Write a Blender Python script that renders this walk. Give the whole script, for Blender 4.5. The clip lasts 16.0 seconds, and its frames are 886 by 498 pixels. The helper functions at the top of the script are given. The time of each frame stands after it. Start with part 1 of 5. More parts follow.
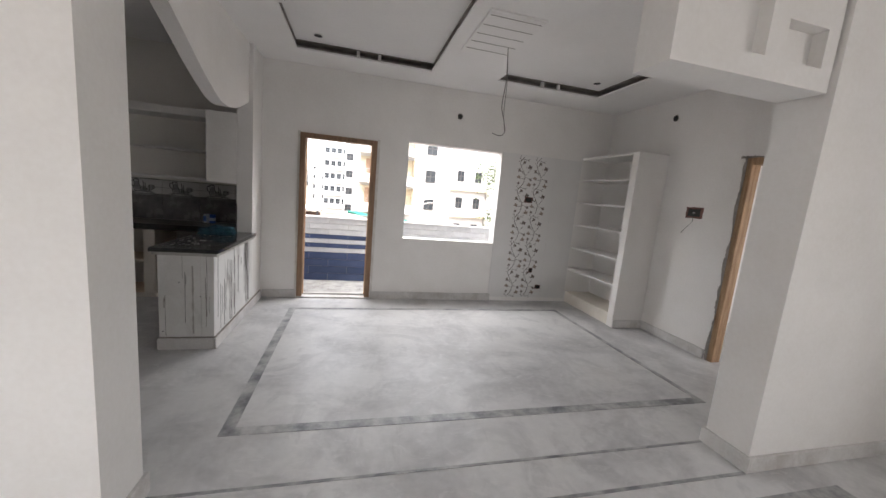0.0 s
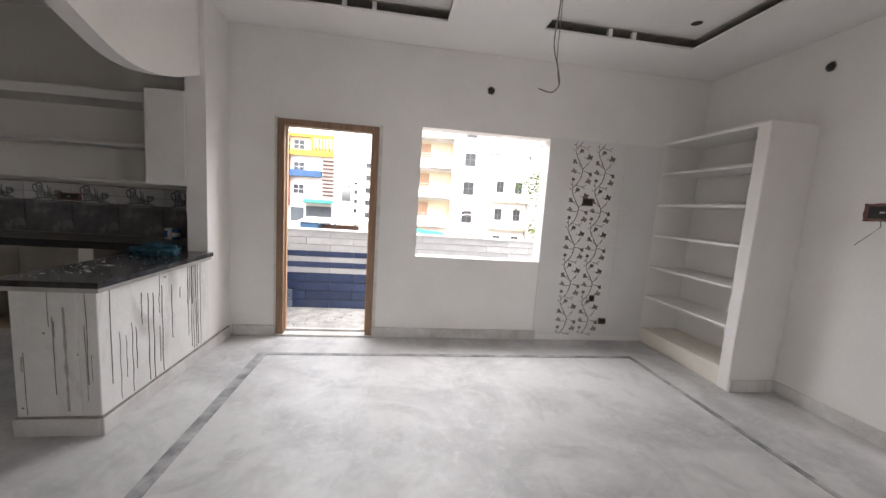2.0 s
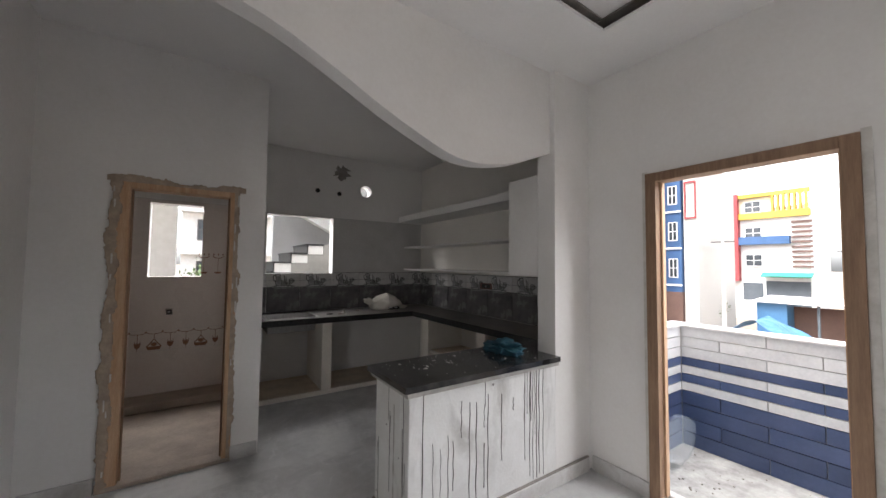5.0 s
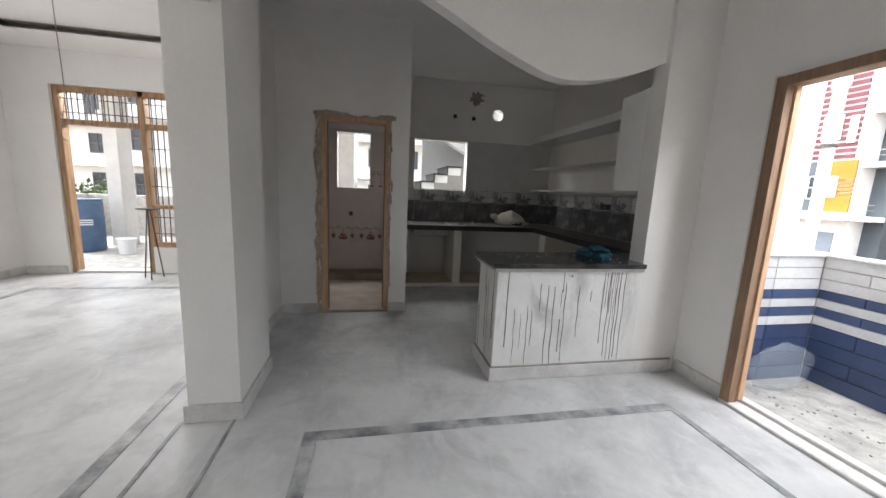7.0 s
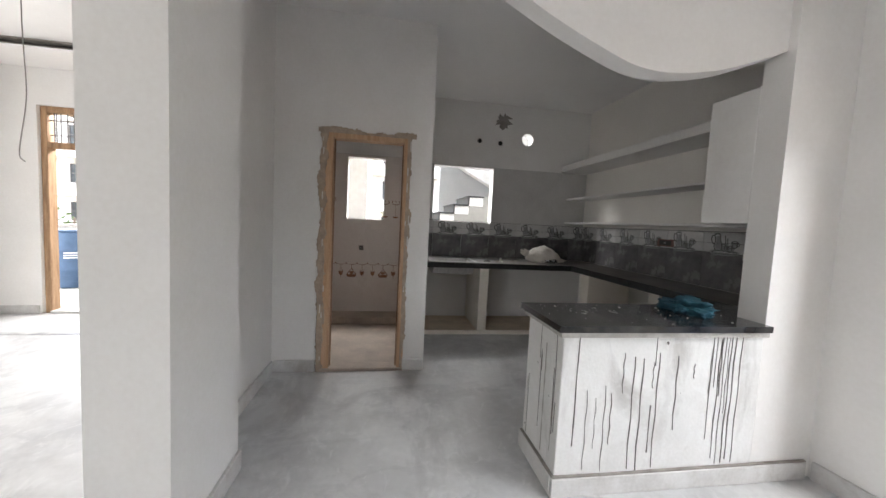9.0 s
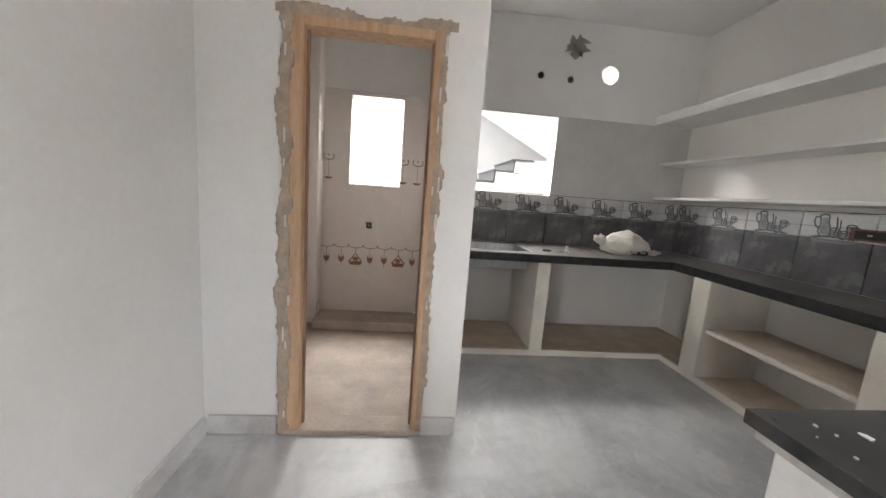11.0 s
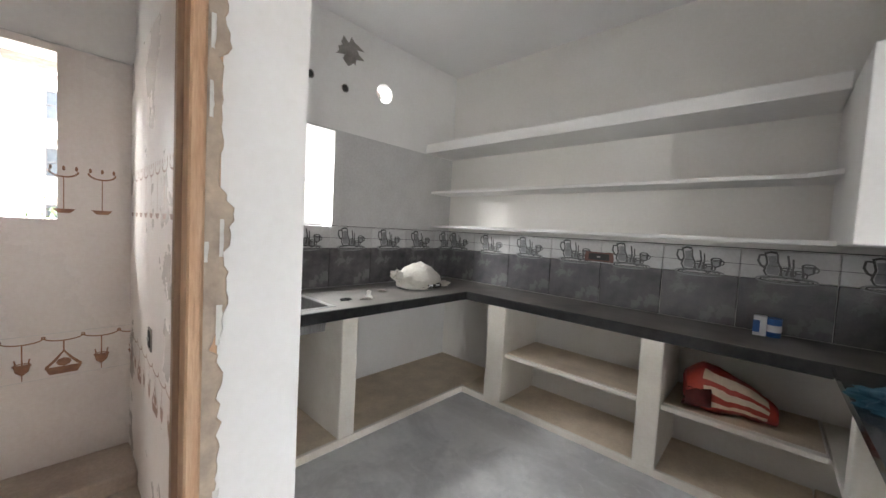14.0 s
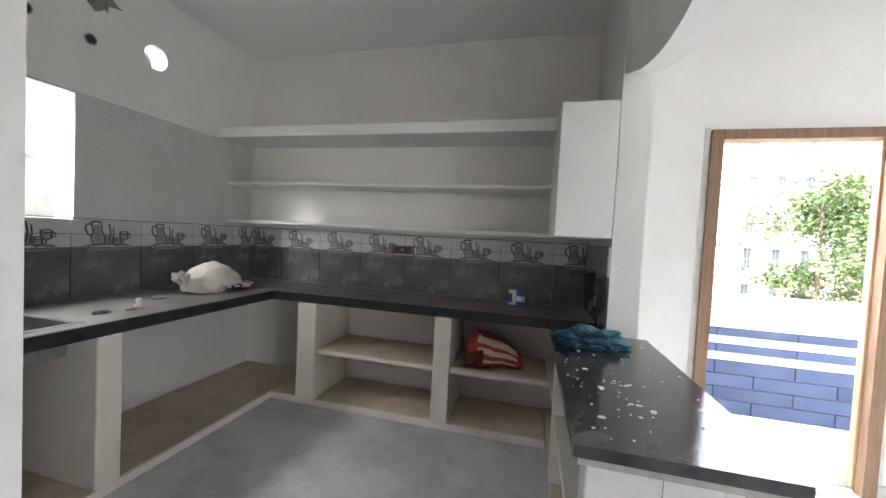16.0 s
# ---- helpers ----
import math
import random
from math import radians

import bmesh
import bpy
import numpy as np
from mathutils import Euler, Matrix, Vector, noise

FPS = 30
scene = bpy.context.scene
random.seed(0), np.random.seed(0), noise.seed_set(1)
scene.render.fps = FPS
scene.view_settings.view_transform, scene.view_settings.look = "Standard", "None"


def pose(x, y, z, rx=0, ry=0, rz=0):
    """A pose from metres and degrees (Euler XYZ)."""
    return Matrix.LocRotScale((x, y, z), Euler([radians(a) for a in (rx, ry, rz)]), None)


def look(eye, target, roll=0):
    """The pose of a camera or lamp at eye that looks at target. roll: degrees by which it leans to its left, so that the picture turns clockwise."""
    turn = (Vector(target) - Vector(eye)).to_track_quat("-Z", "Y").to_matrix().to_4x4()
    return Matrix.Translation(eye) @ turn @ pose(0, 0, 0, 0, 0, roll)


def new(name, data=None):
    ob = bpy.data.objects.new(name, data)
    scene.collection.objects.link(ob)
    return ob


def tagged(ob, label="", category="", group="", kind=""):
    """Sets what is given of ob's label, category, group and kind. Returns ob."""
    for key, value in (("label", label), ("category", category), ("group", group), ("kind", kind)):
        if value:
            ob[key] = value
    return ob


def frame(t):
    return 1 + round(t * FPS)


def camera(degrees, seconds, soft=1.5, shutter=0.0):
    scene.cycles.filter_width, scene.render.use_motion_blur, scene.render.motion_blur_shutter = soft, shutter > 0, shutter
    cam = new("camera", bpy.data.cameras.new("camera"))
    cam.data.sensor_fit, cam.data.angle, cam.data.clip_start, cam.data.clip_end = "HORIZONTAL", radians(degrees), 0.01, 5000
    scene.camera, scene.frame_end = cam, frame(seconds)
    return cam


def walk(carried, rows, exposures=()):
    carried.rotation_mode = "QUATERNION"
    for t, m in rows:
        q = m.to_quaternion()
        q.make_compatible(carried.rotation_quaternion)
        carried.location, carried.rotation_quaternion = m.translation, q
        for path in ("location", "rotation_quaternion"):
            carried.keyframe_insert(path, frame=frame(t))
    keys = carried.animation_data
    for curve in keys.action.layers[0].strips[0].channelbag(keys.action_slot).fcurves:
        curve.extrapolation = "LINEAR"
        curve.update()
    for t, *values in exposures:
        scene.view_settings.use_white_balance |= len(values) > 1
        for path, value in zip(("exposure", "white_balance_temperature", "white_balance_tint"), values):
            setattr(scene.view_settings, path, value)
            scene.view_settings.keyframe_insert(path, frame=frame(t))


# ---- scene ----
cam = camera(102.4, 16.0)
PATH = [
    (0, (0.516, 0.433, 1.508), (1.005, 2.35, 1.214), 5.1),
    (0.5, (0.643, 0.724, 1.445), (0.994, 2.675, 1.171), 4.3),
    (1, (0.734, 1.034, 1.456), (1.155, 2.971, 1.192), 3.4),
    (1.5, (0.873, 1.364, 1.47), (1.183, 3.317, 1.17), 4.7),
    (2, (0.97, 1.678, 1.417), (1.235, 3.646, 1.177), 3.8),
    (2.5, (1.077, 1.972, 1.385), (1.493, 3.928, 1.42), 2.5),
    (3, (1.114, 2.256, 1.46), (1.233, 4.252, 1.468), 4.2),
    (3.5, (1.204, 2.529, 1.496), (0.776, 4.482, 1.472), 3.5),
    (4, (1.054, 2.735, 1.495), (0.212, 4.548, 1.569), 1.3),
    (4.5, (0.975, 2.835, 1.526), (-0.394, 4.285, 1.674), -0.9),
    (7, (1.705, 2.926, 1.366), (-0.232, 3.309, 1.047), 2.6),
    (7.5, (1.777, 2.917, 1.358), (-0.139, 3.31, 0.939), 4.0),
    (8, (1.569, 2.844, 1.373), (-0.385, 3.224, 1.174), 2.8),
    (10.5, (-0.04, 3.04, 1.305), (-2.018, 3.278, 1.119), 3.4),
    (11, (-0.414, 2.96, 1.316), (-2.381, 3.162, 1.017), 4.3),
    (11.5, (-0.708, 2.914, 1.333), (-2.67, 3.139, 1.021), 3.8),
    (12, (-1.057, 2.92, 1.241), (-3.032, 3.036, 0.9380000000000001), 3.4),
    (12.5, (-1.221, 2.916, 1.304), (-3.208, 3.066, 1.134), 4.1),
    (13, (-1.321, 2.817, 1.328), (-3.231, 3.384, 1.508), 0.5),
    (13.5, (-1.362, 2.786, 1.386), (-3.038, 3.872, 1.495), 1.5),
    (14, (-1.329, 2.859, 1.403), (-2.683, 4.327, 1.3), 3.1),
    (14.5, (-1.338, 2.937, 1.354), (-2.442, 4.583, 1.087), 5.0),
    (15, (-1.319, 2.871, 1.368), (-2.006, 4.698, 0.932), 4.1),
    (15.5, (-1.276, 2.808, 1.347), (-1.702, 4.694, 0.838), 4.3),
    (16, (-1.222, 2.796, 1.399), (-1.706, 4.736, 1.329), 3.0),
]
walk(cam, [(t, look(eye, target, roll)) for t, eye, target, roll in PATH],
     [(0.0, 3.7, 6450, 12), (1.0, 3.85, 6500, 13), (2.5, 3.9, 6500, 13), (3.5, 3.75, 6500, 13), (4.7, 3.85, 6400, 12), (7.0, 3.8, 6250, 9), (8.2, 4.0, 6250, 9), (10.5, 5.5, 6350, 10),
      (12.5, 5.6, 6350, 10), (13.5, 5.75, 6250, 9), (14.5, 5.95, 6100, 9), (15.3, 5.6, 6150, 9), (16.0, 5.5, 6100, 8)])

# ---------- light ----------
world = bpy.data.worlds.new("sky")
scene.world = world
world.use_nodes = True
wn = world.node_tree
sky = wn.nodes.new("ShaderNodeTexSky")
sky.sky_type, sky.sun_disc = "NISHITA", False
sky.sun_elevation, sky.sun_rotation = radians(62), radians(195)
sky.dust_density, sky.air_density = 4.0, 1.0
haze = wn.nodes.new("ShaderNodeHueSaturation")
haze.inputs["Saturation"].default_value = 0.22
wn.links.new(sky.outputs[0], haze.inputs["Color"])
wn.links.new(haze.outputs[0], wn.nodes["Background"].inputs[0])
wn.nodes["Background"].inputs[1].default_value = 0.075
sun_data = bpy.data.lights.new("sun", "SUN")
sun_data.energy, sun_data.angle, sun_data.color = 0.4, radians(18), (1.0, 0.98, 0.95)
sun = new("sun", sun_data)
sun.rotation_euler = (radians(28), 0, radians(-15))


def fill_lamp(name, eye, target, w, h, power, colour=(1, 0.98, 0.95)):
    """An added area lamp, kept out of view, that stands in for daylight."""
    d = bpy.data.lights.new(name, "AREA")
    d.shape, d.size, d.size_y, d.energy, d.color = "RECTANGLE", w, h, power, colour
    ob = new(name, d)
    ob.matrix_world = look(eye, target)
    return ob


# added fills: living-room and side-room lamps stand at invented, unseen openings
fill_lamp("fill_living_south", (-1.3, -1.80, 1.5), (-1.3, 3, 1.2), 1.1, 1.2, 2.3)
fill_lamp("fill_side_room", (5.9, 1.14, 1.55), (5.6, 4, 1.0), 1.3, 1.2, 1.4)
# balcony, kitchen, entrance and bath fills hang outside, above the openings
fill_lamp("fill_balcony", (1.3, 6.35, 2.95), (1.3, 3.2, 1.0), 4.0, 0.8, 14)
fill_lamp("fill_kitchen", (-4.55, 3.96, 2.65), (-3.0, 4.1, 0.9), 1.2, 0.7, 2.6)
fill_lamp("fill_living_east", (4.36, -0.5, 1.4), (-2.0, 3.2, 1.2), 1.0, 1.1, 1.8)
fill_lamp("fill_entrance", (-5.3, -0.15, 2.97), (-1.5, 0.6, 1.2), 2.2, 0.36, 12.0)
fill_lamp("fill_bath", (-4.55, 2.6, 2.65), (-3.0, 2.7, 1.7), 0.5, 0.5, 2.6)


# ---------- materials ----------
def mat(name, c1, c2, scale=6.0, rough=0.6, bump=0.15, metal=0.0, fine=60.0, spread=(0.35, 0.65), stretch=(1, 1, 1), rough2=None, grain=0.06, spec=0.5):
    """Two colours mixed by coarse noise, with fine grain, varied gloss and fine relief."""
    m = bpy.data.materials.new(name)
    m.use_nodes = True
    n, l = m.node_tree.nodes, m.node_tree.links
    b = n["Principled BSDF"]
    co = n.new("ShaderNodeTexCoord")
    mp = n.new("ShaderNodeMapping")
    mp.inputs["Scale"].default_value = stretch
    l.new(co.outputs["Object"], mp.inputs[0])
    a = n.new("ShaderNodeTexNoise")
    a.inputs["Scale"].default_value, a.inputs["Detail"].default_value, a.inputs["Roughness"].default_value = scale, 6, 0.6
    f = n.new("ShaderNodeTexNoise")
    f.inputs["Scale"].default_value, f.inputs["Detail"].default_value = fine, 3
    for t in (a, f):
        l.new(mp.outputs[0], t.inputs["Vector"])
    r = n.new("ShaderNodeMapRange")
    r.inputs[1].default_value, r.inputs[2].default_value = spread
    l.new(a.outputs["Fac"], r.inputs[0])
    mx = n.new("ShaderNodeMix")
    mx.data_type = "RGBA"
    mx.inputs[6].default_value, mx.inputs[7].default_value = (*c1, 1), (*c2, 1)
    l.new(r.outputs[0], mx.inputs[0])
    g = n.new("ShaderNodeMix")
    g.data_type, g.blend_type = "RGBA", "OVERLAY"
    g.inputs[0].default_value = grain * 3
    l.new(mx.outputs[2], g.inputs[6])
    l.new(f.outputs["Fac"], g.inputs[7])
    l.new(g.outputs[2], b.inputs["Base Color"])
    rr = n.new("ShaderNodeMapRange")
    rr.inputs[3].default_value, rr.inputs[4].default_value = rough, rough2 if rough2 is not None else min(1, rough + 0.15)
    l.new(a.outputs["Fac"], rr.inputs[0])
    l.new(rr.outputs[0], b.inputs["Roughness"])
    b.inputs["Metallic"].default_value = metal
    b.inputs["Specular IOR Level"].default_value = spec
    bp = n.new("ShaderNodeBump")
    bp.inputs["Strength"].default_value, bp.inputs["Distance"].default_value = bump, 0.004
    l.new(f.outputs["Fac"], bp.inputs["Height"])
    l.new(bp.outputs[0], b.inputs["Normal"])
    return m


def random_tone(m, low=0.8, high=1.15):
    """Each object of the material a little lighter or darker than the next."""
    n, l = m.node_tree.nodes, m.node_tree.links
    b = n["Principled BSDF"]
    old = b.inputs["Base Color"].links[0].from_socket
    info, r = n.new("ShaderNodeObjectInfo"), n.new("ShaderNodeMapRange")
    r.inputs[3].default_value, r.inputs[4].default_value = low, high
    l.new(info.outputs["Random"], r.inputs[0])
    mul = n.new("ShaderNodeMix")
    mul.data_type, mul.blend_type = "RGBA", "MULTIPLY"
    mul.inputs[0].default_value = 1
    l.new(old, mul.inputs[6])
    l.new(r.outputs[0], mul.inputs[7])
    l.new(mul.outputs[2], b.inputs["Base Color"])
    return m


# white putty with the warm light bounced under the shelves mixed into its colour
WALL_BOUNCE = mat("wall_putty_warm_bounce", (0.83, 0.80, 0.755), (0.79, 0.76, 0.71), 1.6, 0.6, 0.08, fine=45)
WALL = mat("wall_putty", (0.84, 0.822, 0.80), (0.79, 0.77, 0.745), 1.6, 0.55, 0.10, fine=45)
CEIL = mat("ceiling_paint", (0.86, 0.845, 0.83), (0.82, 0.805, 0.79), 1.2, 0.75, 0.05)
PUTTY = mat("shelf_putty", (0.83, 0.785, 0.71), (0.74, 0.69, 0.61), 3.0, 0.65, 0.12)
DUSTY = mat("dusty_shelf", (0.72, 0.60, 0.46), (0.58, 0.48, 0.37), 5.0, 0.85, 0.2)
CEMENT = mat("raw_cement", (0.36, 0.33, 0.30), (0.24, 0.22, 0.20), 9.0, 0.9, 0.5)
MARBLE = mat("dusty_marble", (0.64, 0.637, 0.635), (0.36, 0.36, 0.37), 1.5, 0.22, 0.03, fine=22, spread=(0.46, 0.80), rough2=0.6, grain=0.05)
SKIRT = mat("marble_skirting", (0.70, 0.69, 0.68), (0.52, 0.50, 0.48), 3.0, 0.4, 0.05)
INLAY = mat("grey_marble_strip", (0.15, 0.155, 0.17), (0.50, 0.50, 0.50), 6.0, 0.3, 0.05, fine=40)
GRANITE = mat("dusty_black_granite", (0.018, 0.018, 0.02), (0.06, 0.058, 0.056), 7.0, 0.04, 0.01, fine=260, spread=(0.4, 0.7), rough2=0.2)
GRANITE_DUST = mat("worktop_dusty_granite", (0.08, 0.075, 0.07), (0.24, 0.22, 0.20), 3.2, 0.35, 0.05, fine=180, spread=(0.3, 0.7), rough2=0.7)
EDGE = mat("granite_edge", (0.015, 0.015, 0.017), (0.035, 0.035, 0.035), 20, 0.55, 0.2, spec=0.3)
WOOD = mat("door_wood", (0.27, 0.155, 0.08), (0.46, 0.29, 0.16), 5.0, 0.5, 0.2, stretch=(6, 6, 0.6), fine=40)
WOOD_PALE = mat("raw_door_wood", (0.50, 0.295, 0.165), (0.62, 0.42, 0.27), 5.0, 0.55, 0.2, stretch=(6, 6, 0.6), fine=40)
WOOD_DARK = mat("weathered_door_wood", (0.22, 0.13, 0.08), (0.33, 0.21, 0.13), 6.0, 0.6, 0.25, stretch=(6, 6, 0.6), fine=40)
TILE_DARK = random_tone(mat("dark_glazed_tile", (0.045, 0.044, 0.048), (0.20, 0.19, 0.19), 3.0, 0.12, 0.25, fine=70, rough2=0.4, spread=(0.3, 0.75)), 0.88, 1.14)
TILE_LIGHT = random_tone(mat("pale_glazed_tile", (0.66, 0.65, 0.64), (0.52, 0.51, 0.50), 3.0, 0.15, 0.05), 0.94, 1.05)
MOTIF = mat("printed_motif_grey", (0.035, 0.034, 0.036), (0.09, 0.085, 0.08), 14.0, 0.25, 0.02)
MOTIF_PALE = mat("printed_motif_silver", (0.30, 0.30, 0.30), (0.18, 0.18, 0.18), 14.0, 0.25, 0.02)
BATH_TILE = mat("bath_tile_cream", (0.77, 0.72, 0.68), (0.71, 0.65, 0.61), 2.0, 0.18, 0.03, rough2=0.4)
BATH_MOTIF = mat("bath_motif_brown", (0.22, 0.10, 0.055), (0.34, 0.18, 0.10), 20.0, 0.3, 0.02)
BATH_FLOOR = mat("bath_dusty_floor", (0.50, 0.42, 0.35), (0.37, 0.31, 0.26), 4.0, 0.6, 0.08)
VINE = mat("vine_print", (0.10, 0.085, 0.078), (0.17, 0.145, 0.13), 25.0, 0.5, 0.02)
LEAF_GREY = mat("leaf_print", (0.11, 0.092, 0.085), (0.23, 0.19, 0.165), 30.0, 0.5, 0.02)
LEAF_PALE = mat("leaf_print_pale", (0.36, 0.29, 0.24), (0.26, 0.21, 0.18), 30.0, 0.5, 0.02)
LIGHT_TILE = mat("panel_tile", (0.76, 0.75, 0.74), (0.72, 0.71, 0.70), 2.0, 0.25, 0.02)
BLACK = mat("black_and_hole_shade", (0.012, 0.011, 0.010), (0.03, 0.028, 0.026), 20, 0.6, 0.2)
BRICKRED = mat("broken_brick_red", (0.13, 0.06, 0.05), (0.20, 0.11, 0.09), 15, 0.9, 0.6)
STEEL = mat("brushed_steel", (0.45, 0.44, 0.43), (0.32, 0.31, 0.30), 12, 0.25, 0.05, metal=0.9, stretch=(1, 12, 1))
BLUE_TILE = random_tone(mat("blue_parapet_tile", (0.03, 0.05, 0.115), (0.05, 0.07, 0.145), 4.0, 0.25, 0.08), 0.85, 1.2)


def patches(m, scale, colour, lo, hi, amount, stretch=(1, 1, 1), twist=1.0):
    """Clouds, stains or veins of another colour laid over a material's base colour."""
    n, l = m.node_tree.nodes, m.node_tree.links
    b = n["Principled BSDF"]
    old = b.inputs["Base Color"].links[0].from_socket
    co, mp, t, r = n.new("ShaderNodeTexCoord"), n.new("ShaderNodeMapping"), n.new("ShaderNodeTexNoise"), n.new("ShaderNodeMapRange")
    mp.inputs["Scale"].default_value = stretch
    mp.inputs["Rotation"].default_value = (0, 0, 0.6)
    t.inputs["Scale"].default_value, t.inputs["Detail"].default_value, t.inputs["Roughness"].default_value, t.inputs["Distortion"].default_value = scale, 8, 0.62, twist
    r.inputs[1].default_value, r.inputs[2].default_value, r.inputs[4].default_value = lo, hi, amount
    l.new(co.outputs["Object"], mp.inputs[0])
    l.new(mp.outputs[0], t.inputs["Vector"])
    l.new(t.outputs["Fac"], r.inputs[0])
    mx = n.new("ShaderNodeMix")
    mx.data_type = "RGBA"
    mx.inputs[7].default_value = (*colour, 1)
    l.new(r.outputs[0], mx.inputs[0])
    l.new(old, mx.inputs[6])
    l.new(mx.outputs[2], b.inputs["Base Color"])
    return m


patches(MARBLE, 1.3, (0.31, 0.31, 0.325), 0.50, 0.70, 0.6, (1, 1.25, 1), 1.2)
patches(MARBLE, 2.6, (0.40, 0.40, 0.41), 0.55, 0.63, 0.35, (1, 0.6, 1), 1.6)
patches(MARBLE, 0.55, (0.40, 0.39, 0.385), 0.52, 0.62, 0.4)
patches(MARBLE, 5.0, (0.72, 0.715, 0.71), 0.55, 0.70, 0.45, (1, 1.6, 1), 2.0)
DIRTY = patches(patches(mat("dirty_plaster", (0.78, 0.77, 0.75), (0.70, 0.69, 0.67), 2.5, 0.7, 0.2), 3.0, (0.42, 0.40, 0.38), 0.50, 0.68, 0.75, (1, 1, 0.35)), 9.0, (0.82, 0.82, 0.81), 0.5, 0.7, 0.5)
patches(WALL, 0.7, (0.75, 0.73, 0.705), 0.5, 0.75, 0.45)
patches(WALL, 14.0, (0.86, 0.85, 0.84), 0.62, 0.75, 0.3)
# tile dust, made paler to stand for door daylight reflected there
patches(TILE_DARK, 2.2, (0.30, 0.29, 0.285), 0.5, 0.72, 0.5)
patches(GRANITE, 1.6, (0.16, 0.15, 0.14), 0.52, 0.75, 0.6)
patches(SKIRT, 4.0, (0.40, 0.37, 0.34), 0.52, 0.7, 0.6)
GREY_TILE = random_tone(mat("white_parapet_tile", (0.62, 0.62, 0.62), (0.52, 0.52, 0.53), 4.0, 0.3, 0.08), 0.9, 1.05)
BALC_FLOOR = mat("balcony_cement", (0.44, 0.43, 0.41), (0.27, 0.26, 0.245), 7.0, 0.9, 0.5)
CLOTH = mat("blue_cloth", (0.010, 0.045, 0.075), (0.02, 0.085, 0.115), 10, 0.9, 0.4, fine=120)
BAG = mat("white_woven_sack", (0.72, 0.68, 0.62), (0.58, 0.54, 0.48), 8, 0.6, 0.3, fine=150)
RED = mat("red_plastic_sack", (0.42, 0.045, 0.025), (0.30, 0.03, 0.02), 8, 0.35, 0.2)
CREAM = mat("cream_print", (0.70, 0.55, 0.42), (0.6, 0.46, 0.34), 8, 0.4, 0.1)
TINBLUE = mat("blue_tin_label", (0.02, 0.09, 0.32), (0.03, 0.13, 0.40), 8, 0.3, 0.05)
TINWHITE = mat("white_tin_label", (0.75, 0.76, 0.78), (0.68, 0.7, 0.72), 8, 0.3, 0.05)
WIRE = mat("wire_grey", (0.16, 0.15, 0.14), (0.24, 0.22, 0.2), 8, 0.5, 0.05)
CHIP = mat("plaster_chip", (0.72, 0.70, 0.66), (0.6, 0.58, 0.54), 12, 0.8, 0.3)
DRUM = mat("blue_drum_plastic", (0.045, 0.09, 0.17), (0.07, 0.125, 0.22), 5, 0.45, 0.1)
IRON = mat("grill_iron", (0.05, 0.045, 0.045), (0.09, 0.08, 0.075), 12, 0.6, 0.2)
DRIP = mat("cement_drip", (0.09, 0.083, 0.078), (0.19, 0.175, 0.16), 12, 0.8, 0.3)
TORN = mat("torn_cement", (0.50, 0.40, 0.30), (0.36, 0.29, 0.23), 14, 0.9, 0.5)
SMEAR = mat("cement_smear", (0.36, 0.34, 0.31), (0.5, 0.48, 0.45), 12, 0.85, 0.3)

# ---------- building helpers ----------
def box(bm, x0, x1, y0, y1, z0, z1):
    v = [bm.verts.new((x, y, z)) for z in (z0, z1) for y in (y0, y1) for x in (x0, x1)]
    for q in ((0, 2, 3, 1), (4, 5, 7, 6), (0, 1, 5, 4), (2, 6, 7, 3), (0, 4, 6, 2), (1, 3, 7, 5)):
        bm.faces.new([v[i] for i in q])
    return bm


def boxes(*spans):
    bm = bmesh.new()
    for s in spans:
        box(bm, *s)
    return bm


def soft_box(x0, x1, y0, y1, z0, z1, r=0.006, seg=2):
    bm = boxes((x0, x1, y0, y1, z0, z1))
    bmesh.ops.bevel(bm, geom=bm.edges[:], offset=r, segments=seg, affect="EDGES", profile=0.5)
    return bm


def rough_edges(bm, amount, scale=9.0, cuts=0):
    """Small unevenness, so that edges are not ruler-straight."""
    if cuts:
        bmesh.ops.subdivide_edges(bm, edges=bm.edges[:], cuts=cuts, use_grid_fill=True)
    for v in bm.verts:
        v.co += noise.noise_vector(v.co * scale) * amount
    return bm


def prism(points, x0, x1, axis="x"):
    """A polygon of (a, b) pushed through from x0 to x1 along an axis."""
    bm = bmesh.new()
    put = {"x": lambda a, b, c: (c, a, b), "y": lambda a, b, c: (a, c, b), "z": lambda a, b, c: (a, b, c)}[axis]
    lo = [bm.verts.new(put(a, b, x0)) for a, b in points]
    hi = [bm.verts.new(put(a, b, x1)) for a, b in points]
    k = len(points)
    bm.faces.new(lo[::-1])
    bm.faces.new(hi)
    for i in range(k):
        bm.faces.new((lo[i], lo[(i + 1) % k], hi[(i + 1) % k], hi[i]))
    bmesh.ops.recalc_face_normals(bm, faces=bm.faces[:])
    return bm


